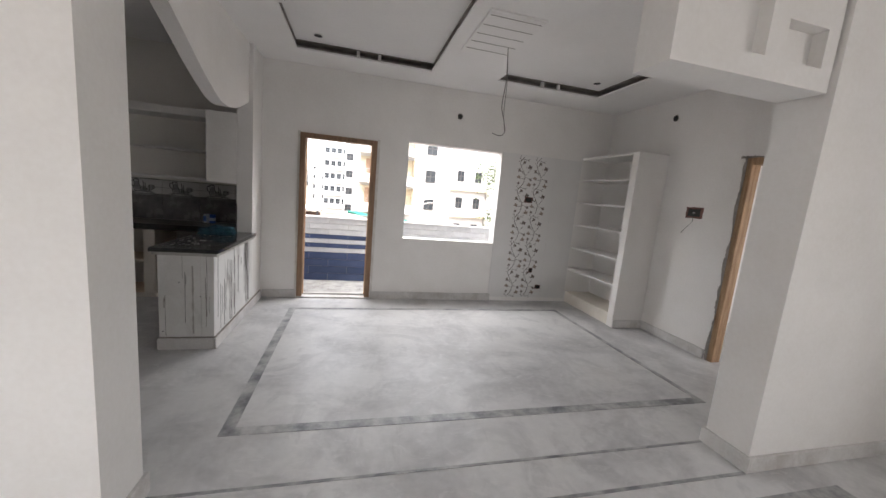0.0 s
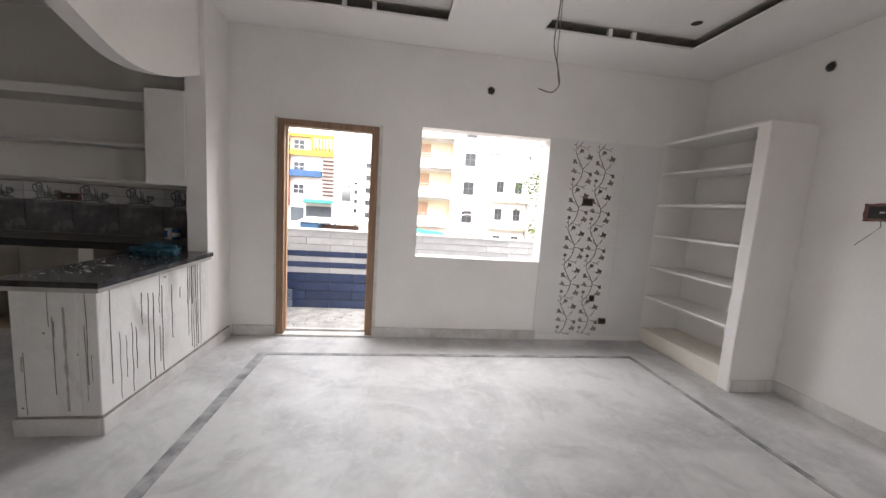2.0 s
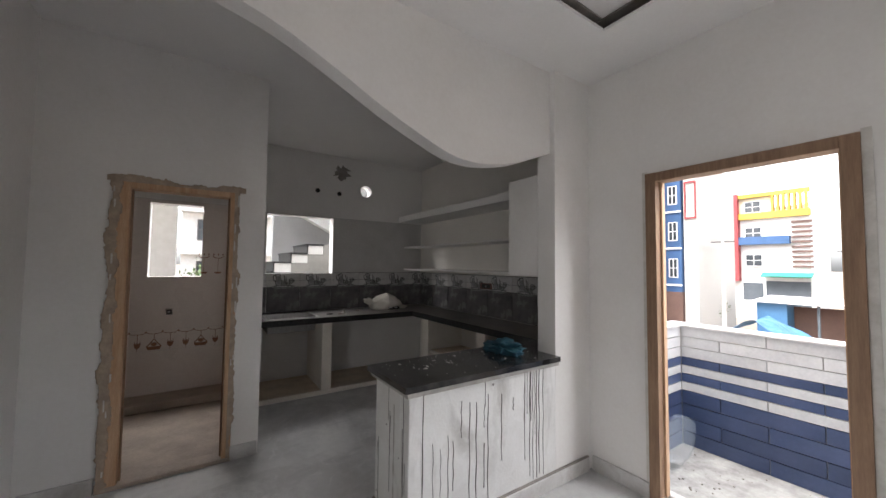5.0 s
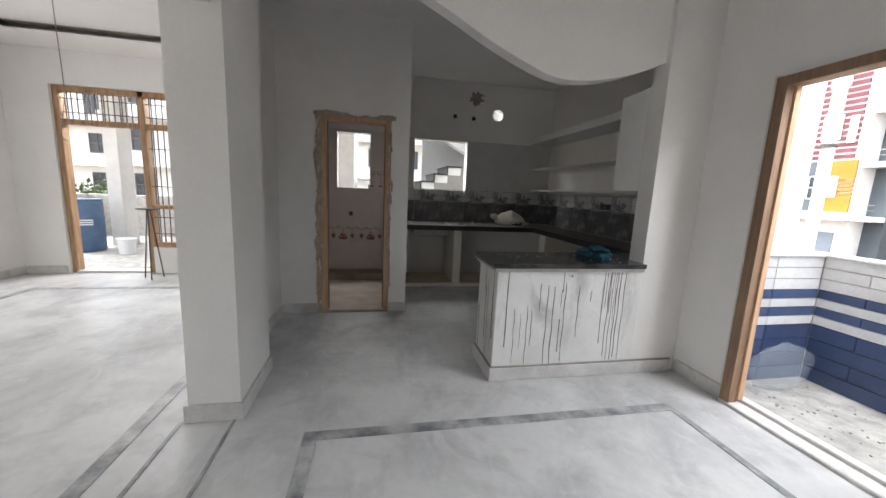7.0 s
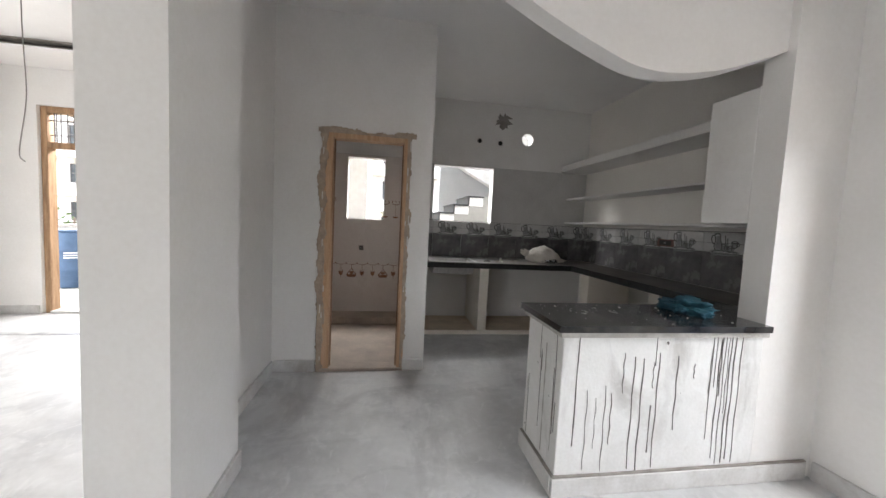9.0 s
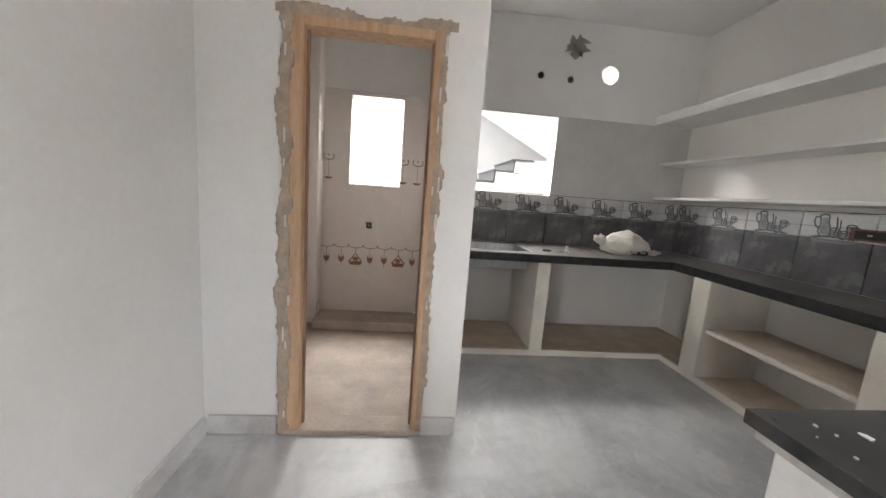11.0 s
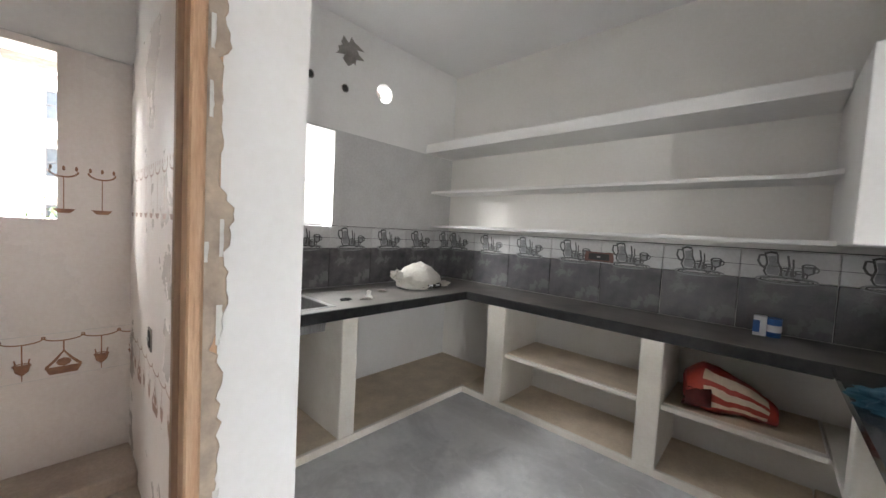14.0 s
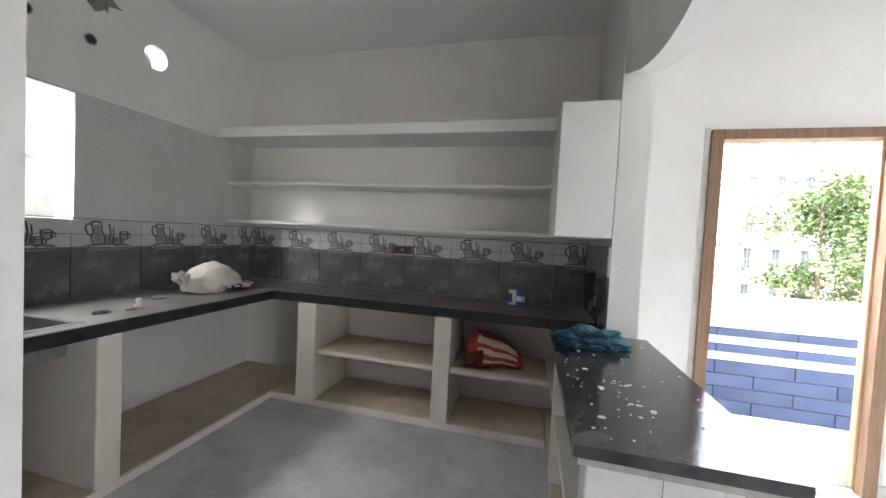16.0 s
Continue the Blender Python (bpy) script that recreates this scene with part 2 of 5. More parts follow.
def tube(path, r, sides=6, closed=False):
    """A round rod along a path of points."""
    bm = bmesh.new()
    pts = [Vector(p) for p in path]
    rings = []
    k = len(pts)
    for i, p in enumerate(pts):
        d = (pts[(i + 1) % k] - pts[i - 1]) if closed else (pts[min(i + 1, k - 1)] - pts[max(i - 1, 0)])
        d = d.normalized() if d.length > 1e-9 else Vector((0, 0, 1))
        u = d.cross(Vector((0.31, 0.17, 0.94))).normalized()
        w = d.cross(u)
        rr = r(i / max(1, k - 1)) if callable(r) else r
        rings.append([bm.verts.new(p + (u * math.cos(a) + w * math.sin(a)) * rr) for a in [2 * math.pi * s / sides for s in range(sides)]])
    for i in range(k if closed else k - 1):
        for s in range(sides):
            a, b = rings[i], rings[(i + 1) % k]
            bm.faces.new((a[s], a[(s + 1) % sides], b[(s + 1) % sides], b[s]))
    if not closed:
        bm.faces.new(rings[0][::-1])
        bm.faces.new(rings[-1])
    return bm


def lathe(profile, sides=20):
    """A turned body from (radius, height) pairs."""
    bm = bmesh.new()
    rings = [[bm.verts.new((r * math.cos(2 * math.pi * s / sides), r * math.sin(2 * math.pi * s / sides), z)) for s in range(sides)] for r, z in profile]
    for a, b in zip(rings, rings[1:]):
        for s in range(sides):
            bm.faces.new((a[s], a[(s + 1) % sides], b[(s + 1) % sides], b[s]))
    bm.faces.new(rings[0][::-1])
    bm.faces.new(rings[-1])
    return bm


def join(bm, other):
    m = bpy.data.meshes.new("t")
    other.to_mesh(m)
    other.free()
    bm.from_mesh(m)
    bpy.data.meshes.remove(m)
    return bm


def mesh(name, bm, material, smooth=False):
    me = bpy.data.meshes.new(name)
    if smooth:
        for f in bm.faces:
            f.smooth = True
    bm.to_mesh(me)
    bm.free()
    for m in material if isinstance(material, (list, tuple)) else (material,):
        me.materials.append(m)
    return me


def part(name, bm, material, parent, label="", smooth=False):
    ob = new(name, bm if isinstance(bm, bpy.types.Mesh) else mesh(name, bm, material, smooth))
    ob.parent = parent
    return tagged(ob, label)


def thing(name, at, label, category, group="", kind=""):
    ob = new(name)
    ob.empty_display_size = 0.1
    ob.location = at
    return tagged(ob, label, category, group, kind)


def solid(name, bm, material, label, category, group="", smooth=False, at=(0, 0, 0)):
    ob = new(name, mesh(name, bm, material, smooth))
    ob.location = at
    return tagged(ob, label, category, group)


def structure(name, bm, material, label="", category=""):
    return tagged(new(name, mesh(name, bm, material)), label, category, kind="structure")


def pierced(a0, a1, z0, z1, holes):
    """Rectangles (a, b, z, z) that fill a wall round its openings."""
    cuts = sorted({a0, a1, *[h[0] for h in holes], *[h[1] for h in holes]})
    out = []
    for a, b in zip(cuts, cuts[1:]):
        level = z0
        for h in sorted((h for h in holes if h[0] <= a and b <= h[1]), key=lambda h: h[2]):
            if h[2] > level:
                out.append((a, b, level, h[2]))
            level = h[3]
        if level < z1:
            out.append((a, b, level, z1))
    return out


def wall_x(name, x0, x1, y0, y1, z0, z1, holes=(), m=None, label=""):
    """A wall that runs along x."""
    return structure(name, boxes(*[(a, b, y0, y1, c, d) for a, b, c, d in pierced(x0, x1, z0, z1, holes)]), m or WALL, label, "wall")


def wall_y(name, x0, x1, y0, y1, z0, z1, holes=(), m=None, label=""):
    return structure(name, boxes(*[(x0, x1, a, b, c, d) for a, b, c, d in pierced(y0, y1, z0, z1, holes)]), m or WALL, label, "wall")


# ---------- the shell ----------
TOP = 3.05     # kitchen and passage ceiling
LOW = 2.945     # false ceiling of the hall
wall_x("wall_front", -0.632, 4.44, 5.36, 5.535, 0, TOP, [(-0.19, 0.76, 0, 2.14), (1.18, 2.525, 0.868, 2.185)], label="white putty wall with balcony door and window openings")
wall_y("wall_kitchen_east", -0.79, -0.632, 4.955, 5.95, 0, TOP, label="white putty wall at the end of the kitchen")
wall_x("wall_kitchen_north", -4.13, -0.79, 5.80, 5.95, 0, TOP, m=WALL_BOUNCE, label="white putty kitchen wall with open shelves")
wall_x("wall_passage", -4.06, -0.97, 1.88, 1.97, 0, TOP, label="white putty wall between passage and living room")
wall_y("wall_bath_front", -2.33, -2.21, 1.97, 3.285, 0, TOP, [(2.365, 3.095, 0, 2.085)], label="white putty wall with the bathroom doorway")
wall_x("wall_bath_kitchen", -3.97, -2.33, 3.15, 3.285, 0, TOP, label="white partition between bathroom and kitchen")
structure("pillar", boxes((-0.97, -0.38, 1.905, 2.18, 0, TOP)), WALL, "white putty square pillar", "pillar")
wall_x("wall_hall_south", 2.92, 4.29, 1.875, 2.15, 0, TOP, label="white putty wall end beside the wide opening")
# living-room holes of the east and south walls are invented, for fill lamps
wall_y("wall_east", 4.29, 4.44, -1.9, 5.36, 0, TOP, [(-1.2, -0.1, 0.9, 2.1), (2.36, 3.29, 0, 2.15)], label="white putty side wall with a doorway")
wall_x("wall_living_south", -4.2, 4.44, -1.9, -1.75, 0, TOP, [(-2.0, -0.8, 0.9, 2.2)], label="white living room wall")
wall_y("wall_living_west", -4.25, -4.06, -1.75, 1.97, 0, TOP, [(-1.24, 0.95, 0, 2.52)], label="white living room wall with the entrance frame")

# west wall with windows and a round vent
vy, vz, vr = 4.845, 2.595, 0.085
bm = boxes(*[(-4.13, -3.97, a, b, c, d) for a, b, c, d in pierced(1.97, 5.80, 0, TOP, [(2.375, 2.857, 1.357, 2.17), (3.53, 4.37, 1.33, 2.153), (vy - 0.12, vy + 0.12, vz - 0.12, vz + 0.12)])])
N = 24
for x, flip in ((-3.97, False), (-4.13, True)):
    ring = [(vy + vr * math.cos(2 * math.pi * i / N), vz + vr * math.sin(2 * math.pi * i / N)) for i in range(N)]
    out = []
    for a, b in ring:
        k = 0.12 / max(abs(a - vy), abs(b - vz))
        out.append((vy + (a - vy) * k, vz + (b - vz) * k))
    for i in range(N):
        j = (i + 1) % N
        q = [bm.verts.new((x, *p)) for p in (ring[i], out[i], out[j], ring[j])]
        bm.faces.new(q[::-1] if flip else q)
for i in range(N):
    j = (i + 1) % N
    bm.faces.new([bm.verts.new(p) for p in ((-3.97, *ring[i]), (-3.97, *ring[j]), (-4.13, *ring[j]), (-4.13, *ring[i]))])
structure("wall_west", bm, WALL, "white kitchen wall with window and round vent", "wall")

# wavy arch between hall and kitchen
ARCH = [(2.13, 2.56), (2.3, 2.61), (2.5, 2.65), (2.7, 2.68), (2.9, 2.65), (3.14, 2.58), (3.4, 2.46), (3.65, 2.335), (3.9, 2.23), (4.1, 2.165), (4.3, 2.155), (4.5, 2.185), (4.65, 2.225), (4.8, 2.28), (4.955, 2.34)]


def smooth_curve(points, per=6):
    out = []
    P = [points[0], *points, points[-1]]
    for a, b, c, d in zip(P, P[1:], P[2:], P[3:]):
        for s in range(per):
            t = s / per
            out.append(tuple(0.5 * (2 * q + (r - p) * t + (2 * p - 5 * q + 4 * r - u) * t * t + (3 * q - p - 3 * r + u) * t ** 3) for p, q, r, u in zip(a, b, c, d)))
    return out + [points[-1]]


bm = prism(smooth_curve(ARCH) + [(4.955, TOP), (2.13, TOP)], -0.785, -0.675)
structure("arch", bm, WALL, "white wavy arch between hall and kitchen", "arch")

# beam with corbels over the wide opening, with square recesses in its face
bm = boxes((-0.38, 0.2, 1.90, 2.13, 2.22, TOP), (0.2, 1.88, 1.90, 2.13, 2.78, TOP), (1.88, 2.9, 1.97, 2.13, 2.22, TOP))
join(bm, boxes(*[(a, b, 1.90, 1.97, c, d) for a, b, c, d in pierced(1.88, 2.9, 2.22, TOP, [(2.0, 2.43, 2.33, 2.66), (2.55, 2.82, 2.33, 2.52)])]))
structure("beam", bm, WALL, "white beam with corbel ends over the opening", "beam")

# ceilings
def tray_ceiling(name, x0, x1, y0, y1, low, trays, label):
    """A false ceiling with sunk trays whose lips hide a dark grey cove."""
    bm = boxes(*[(a, b, c, d, low, low + 0.018) for a, b, c, d in pierced(x0, x1, y0, y1, trays)])
    box(bm, x0, x1, y0, y1, low + 0.095, low + 0.13)
    ceiling = structure(name, bm, CEIL, label, "ceiling")
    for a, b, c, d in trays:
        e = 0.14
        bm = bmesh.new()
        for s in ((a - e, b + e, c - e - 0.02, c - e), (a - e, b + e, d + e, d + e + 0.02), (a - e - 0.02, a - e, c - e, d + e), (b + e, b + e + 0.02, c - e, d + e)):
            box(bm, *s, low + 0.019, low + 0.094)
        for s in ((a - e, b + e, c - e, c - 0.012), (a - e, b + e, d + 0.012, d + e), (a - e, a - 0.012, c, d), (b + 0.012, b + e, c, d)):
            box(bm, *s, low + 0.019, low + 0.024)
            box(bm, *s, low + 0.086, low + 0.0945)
        part("cove", bm, CEMENT, ceiling, "dark grey cove")
        for k in (0.42, 0.58):
            x = a + (b - a) * k
            part("cove_support", boxes((x, x + 0.035, d + 0.012, d + 0.05, low + 0.0245, low + 0.0855)), CEIL, ceiling)
    return ceiling


tray_ceiling("ceiling_hall", -0.675, 4.29, 2.13, 5.36, LOW, [(-0.18, 1.31, 2.7, 4.85), (2.12, 3.52, 2.7, 4.76)], "white false ceiling with two sunk trays")
tray_ceiling("ceiling_living", -4.06, 4.29, -1.75, 1.91, LOW, [(-3.45, -0.2, -1.15, 1.3)], "white false ceiling with a sunk tray")
structure("ceiling_kitchen", boxes((-3.97, -0.676, 1.97, 5.80, TOP, TOP + 0.12)), CEIL, "plain white ceiling", "ceiling")
structure("roof_slab", boxes((-4.25, 4.44, -1.9, 5.95, TOP + 0.13, TOP + 0.25)), CEMENT, "concrete roof slab", "roof")

# floors
structure("floor", boxes((-4.25, 4.44, -1.9, 5.56, -0.15, 0)), MARBLE, "dusty white marble floor with grey veins", "floor")
structure("floor_kitchen", boxes((-4.13, -0.6, 5.56, 5.95, -0.15, 0)), MARBLE, "dusty marble floor", "floor")
structure("floor_bath", boxes((-3.97, -2.33, 1.97, 3.15, 0.0, 0.012)), BATH_FLOOR, "dusty beige bathroom floor", "floor")


def strip(name, x0, x1, y0, y1):
    structure(name, boxes((x0, x1, y0, y1, -0.01, 0.004)), INLAY, "dark grey marble inlay strip", "floor inlay")


def border(name, x0, x1, y0, y1, w, wfar):
    structure(name, boxes((x0, x1, y0, y0 + w, -0.01, 0.004), (x0, x1, y1 - wfar, y1, -0.01, 0.004), (x0, x0 + w, y0 + w, y1 - wfar, -0.01, 0.004), (x1 - wfar, x1, y0 + w, y1 - wfar, -0.01, 0.004)), INLAY, "dark grey marble border let into the floor", "floor inlay")


border("inlay_hall", -0.2, 3.43, 2.56, 4.92, 0.075, 0.045)
border("inlay_living", -3.3, 3.4, -1.1, 1.70, 0.08, 0.08)
strip("inlay_line", -0.38, 2.9, 1.855, 1.875)
strip("inlay_line", -0.38, 2.9, 2.14, 2.157)


def skirting(*runs):
    for r in runs:
        structure("baseboard", rough_edges(soft_box(*r, 0.0, 0.105, 0.004, 1), 0.0015, 6), SKIRT, "dusty marble skirting", "baseboard")


skirting((-0.61, -0.2, 5.342, 5.362), (0.77, 2.56, 5.342, 5.362), (4.272, 4.292, 3.32, 4.22), (3.84, 4.27, 4.202, 4.222), (-2.213, -2.193, 1.99, 2.33), (-2.213, -2.193, 3.09, 3.275),
         (-2.19, -0.98, 1.968, 1.988), (-0.972, -0.38, 2.178, 2.198), (-0.382, -0.36, 1.885, 2.198), (2.9, 2.922, 1.855, 2.17), (2.922, 4.27, 2.148, 2.168), (2.922, 4.27, 1.857, 1.877),
         (-4.062, -4.042, -1.73, -1.26), (-4.062, -4.042, 0.97, 1.83), (-4.04, 4.27, -1.752, -1.732))


# ---------- door frames ----------
def ragged(length, width, seed, depth=0.004):
    """Broken plaster along a straight run: one side straight, the other torn. Runs along local z, grows to +y, thin in x."""
    rnd = random.Random(seed)
    n = max(8, int(length / 0.014))
    bm = bmesh.new()
    rows = []
    for i in range(n + 1):
        z = length * i / n
        w = width * (0.75 + 0.75 * noise.noise(Vector((seed, z * 3.3, 0))) + 0.4 * round(2 * noise.noise(Vector((seed, z * 11, 3)))) / 2 + 0.2 * noise.noise(Vector((seed, z * 47, 7))) + rnd.uniform(-0.06, 0.06))
        w = max(0.004, w)
        rows.append([bm.verts.new((x, y, z)) for x, y in ((0, 0), (0, w), (depth, 0), (depth, max(0.002, w - 0.004)))])
    for a, b in zip(rows, rows[1:]):
        bm.faces.new((a[2], a[3], b[3], b[2]))
        bm.faces.new((a[1], b[1], b[3], a[3]))
    bmesh.ops.recalc_face_normals(bm, faces=bm.faces[:])
    return bm


def turned(bm, m):
    bmesh.ops.transform(bm, matrix=m, verts=bm.verts[:])
    return bm


def frame_profile(w, d, h, rebate=0.015):
    """A door jamb: a rebated post standing on the ground, w wide (x), d deep (y)."""
    return prism([(0, 0), (w, 0), (w, d * 0.55), (w - rebate, d * 0.55), (w - rebate, d), (0, d)], 0, h, "z")


# balcony door
door = thing("door_1", (-0.19, 5.33, 0), "open balcony doorway with an unpainted brown wooden frame", "door frame", kind="structure")
part("jamb", turned(frame_profile(0.065, 0.11, 2.14), pose(0, 0, 0)), WOOD_DARK, door, smooth=False)
part("jamb", turned(frame_profile(0.065, 0.11, 2.14), Matrix.Translation((0.95, 0, 0)) @ Matrix.Diagonal((-1, 1, 1, 1))), WOOD_DARK, door)
part("head", soft_box(0.065, 0.885, 0, 0.11, 2.08, 2.14, 0.004, 1), WOOD_DARK, door)
part("threshold", soft_box(0.0, 0.95, -0.01, 0.205, -0.02, 0.022, 0.006, 1), SKIRT, door, "worn marble threshold")
part("outer_sill", soft_box(0.0, 0.95, 0.10, 0.14, 0.02, 0.045, 0.004, 1), SKIRT, door)

part("door_stop", boxes((0.065, 0.078, 0.06, 0.10, 0.045, 2.08)), WOOD_PALE, door, "paler inner rebate")
part("door_stop", boxes((0.872, 0.885, 0.06, 0.10, 0.045, 2.08)), WOOD_PALE, door, "paler inner rebate")
part("mortar_strip", rough_edges(boxes((-0.03, 0.0, 0.024, 0.0295, 0.1, 2.16)), 0.004, 12, 5), CHIP, door, "white plaster edge")
part("mortar_strip", rough_edges(boxes((0.95, 0.985, 0.024, 0.0295, 0.1, 2.16)), 0.004, 12, 5), CHIP, door, "white plaster edge")

# hall window: bare opening with putty reveal and sill
win = thing("window_1", (1.18, 5.36, 0.866), "bare window opening with white putty reveals", "window", kind="structure")
part("window_sill", rough_edges(soft_box(0.001, 1.344, 0.004, 0.172, 0.0, 0.012, 0.004, 1), 0.002, 7), WALL, win)

# bathroom door
door = thing("door_2", (-2.21, 2.365, 0), "open bathroom doorway, wooden frame with torn plaster round it", "door frame", kind="structure")
part("jamb", soft_box(-0.11, 0.012, 0.0, 0.078, 0, 2.085, 0.004, 1), WOOD_PALE, door)
part("jamb", soft_box(-0.11, 0.012, 0.672, 0.73, 0, 2.085, 0.004, 1), WOOD_PALE, door)
part("head", soft_box(-0.11, 0.012, 0.078, 0.672, 2.025, 2.085, 0.004, 1), WOOD_PALE, door)
part("door_stop", boxes((-0.06, -0.04, 0.078, 0.09, 0.03, 2.025)), WOOD_DARK, door)
part("door_stop", boxes((-0.06, -0.04, 0.66, 0.672, 0.03, 2.025)), WOOD_DARK, door)
part("threshold", soft_box(-0.12, 0.02, 0.0, 0.73, 0.0, 0.03, 0.005, 1), BATH_FLOOR, door)
part("torn_plaster", turned(ragged(2.10, 0.042, 3), Matrix.Translation((0.0125, 0.0, 0)) @ Matrix.Diagonal((1, -1, 1, 1))), TORN, door, "torn cement edge")
part("torn_plaster", turned(ragged(2.10, 0.052, 9, 0.006), Matrix.Translation((0.0125, -0.012, 0))), TORN, door, "torn cement edge")
part("torn_plaster", turned(ragged(2.10, 0.048, 4), Matrix.Translation((0.0125, 0.70, 0))), TORN, door, "torn cement edge")
part("torn_plaster", turned(ragged(0.82, 0.05, 5), Matrix.Translation((0.013, -0.045, 2.065)) @ pose(0, 0, 0, -90, 0, 0) @ Matrix.Diagonal((1, -1, 1, 1))), TORN, door, "torn cement edge")
rnd = random.Random(31)
for side, y in ((0, 0.0), (1, 0.708)):
    for k in range(9):
        z = rnd.uniform(0.08, 2.0)
        part("plaster_crumb", turned(ragged(rnd.uniform(0.03, 0.09), 0.014, 40 + k + 20 * side, 0.009), Matrix.Translation((0.0125, y + rnd.uniform(-0.01, 0.02), z))), CHIP, door, "white plaster crumb")

# side room door in the hall
door = thing("door_3", (4.29, 2.36, 0), "open side doorway, raw wooden frame in broken plaster", "door frame", kind="structure")
part("jamb", soft_box(0.0, 0.11, 0.86, 0.93, 0, 2.15, 0.004, 1), WOOD, door)
part("jamb", soft_box(0.0, 0.11, 0.0, 0.07, 0, 2.15, 0.004, 1), WOOD, door)
part("head", soft_box(0.0, 0.11, 0.07, 0.86, 2.08, 2.15, 0.004, 1), WOOD, door)
part("torn_plaster", turned(ragged(2.17, 0.04, 7, 0.006), Matrix.Translation((-0.001, 0.91, 0)) @ Matrix.Diagonal((-1, 1, 1, 1))), CEMENT, door, "broken grey cement edge")
part("torn_plaster", turned(ragged(1.0, 0.03, 8, 0.006), Matrix.Translation((-0.001, -0.02, 2.145)) @ pose(0, 0, 0, -90, 0, 0) @ Matrix.Diagonal((-1, -1, 1, 1))), CEMENT, door, "broken grey cement edge")
# the side room behind it
wall_y("wall_side_room_east", 7.4, 7.5, 1.0, 5.0, 0, TOP)
wall_x("wall_side_room_north", 4.44, 7.4, 4.4, 4.5, 0, TOP)
# this hole is invented and unseen, made for the side-room fill
wall_x("wall_side_room_south", 4.44, 7.4, 1.0, 1.1, 0, TOP, [(5.2, 6.6, 0.9, 2.2)])
structure("ceiling_side_room", boxes((4.44, 7.5, 1.0, 4.5, TOP, TOP + 0.1)), CEIL)
structure("floor_side_room", boxes((4.44, 7.5, 1.0, 4.5, -0.15, 0.0)), MARBLE)

# ---------- built-in shelf in the hall ----------
unit = thing("wall_shelf", (3.84, 4.22, 0), "white putty built-in wall shelf with six empty shelves", "shelf")
part("end_panel", soft_box(0, 0.45, 0, 0.11, 0, 2.255, 0.008, 2), WALL, unit)
part("top_slab", rough_edges(soft_box(0.0, 0.45, 0.11, 1.14, 2.225, 2.255, 0.005, 2), 0.002, 5), WALL, unit)
part("base_slab", soft_box(0.012, 0.45, 0.11, 1.14, 0, 0.17, 0.01, 2), PUTTY, unit)
for z in (0.548, 0.893, 1.253, 1.59, 1.93):
    part("shelf", rough_edges(soft_box(0.012, 0.45, 0.11, 1.14, z - 0.024, z, 0.004, 2), 0.002, 5), WALL, unit)

# ---------- kitchen ----------
bench = thing("counter_base", (0, 0, 0), "white putty masonry counter supports with open bays", "kitchen counter")
LEG_TOP = 0.855
part("bay_floor", soft_box(-3.96, -3.255, 3.28, 5.79, 0, 0.045, 0.01, 2), DUSTY, bench, "dusty raised bay floor")
part("bay_floor", soft_box(-3.25, -1.06, 5.285, 5.79, 0, 0.045, 0.01, 2), DUSTY, bench, "dusty raised bay floor")
part("bay_lip", soft_box(-3.262, -3.235, 3.28, 5.30, 0, 0.052, 0.006, 2), PUTTY, bench)
part("bay_lip", soft_box(-3.235, -1.06, 5.265, 5.29, 0, 0.052, 0.006, 2), PUTTY, bench)
for y in (3.285, 4.06):
    part("leg", rough_edges(soft_box(-3.96, -3.245, y, y + 0.115 if y > 4 else y + 0.045, 0.045, LEG_TOP, 0.008, 2), 0.0025, 5), PUTTY, bench)
for x, w in ((-3.0, 0.165), (-1.87, 0.125)):
    part("leg", rough_edges(soft_box(x, x + w, 5.255, 5.79, 0.045, LEG_TOP, 0.008, 2), 0.0025, 5), PUTTY, bench)
part("middle_shelf", rough_edges(soft_box(-2.835, -1.87, 5.285, 5.79, 0.415, 0.445, 0.004, 2), 0.002, 5), PUTTY, bench)
part("middle_shelf", rough_edges(soft_box(-1.745, -1.06, 5.285, 5.79, 0.415, 0.445, 0.004, 2), 0.002, 5), PUTTY, bench)
part("shelf_dust", boxes((-2.83, -1.875, 5.31, 5.78, 0.444, 0.449)), DUSTY, bench, "brown dust")
part("shelf_dust", boxes((-1.74, -1.07, 5.33, 5.78, 0.444, 0.447)), DUSTY, bench, "brown dust")

pen = thing("peninsula_counter", (-0.63, 3.79, 0), "white plastered peninsula counter streaked with cement drips", "kitchen counter")
part("hall_side", rough_edges(soft_box(-0.1, 0, 0, 1.165, 0.0, 0.862, 0.006, 2), 0.002, 4), DIRTY, pen)
part("end_side", rough_edges(soft_box(-0.42, -0.1, 0, 0.1, 0.0, 0.862, 0.006, 2), 0.002, 4), DIRTY, pen)
part("inner_shelf", soft_box(-0.42, -0.1, 0.1, 2.0, 0.415, 0.445, 0.004, 2), PUTTY, pen)
part("inner_floor", soft_box(-0.42, -0.1, 0.1, 2.0, 0.0, 0.05, 0.004, 2), DUSTY, pen)
part("inner_divider", soft_box(-0.425, -0.16, 1.06, 1.16, 0.05, 0.862, 0.006, 2), PUTTY, pen)
part("plinth", rough_edges(soft_box(0.0, 0.022, -0.02, 1.52, 0, 0.10, 0.004, 1), 0.002, 7), SKIRT, pen, "dusty marble skirting")
part("plinth", rough_edges(soft_box(-0.43, 0.0, -0.022, 0.0, 0, 0.10, 0.004, 1), 0.002, 7), SKIRT, pen, "dusty marble skirting")
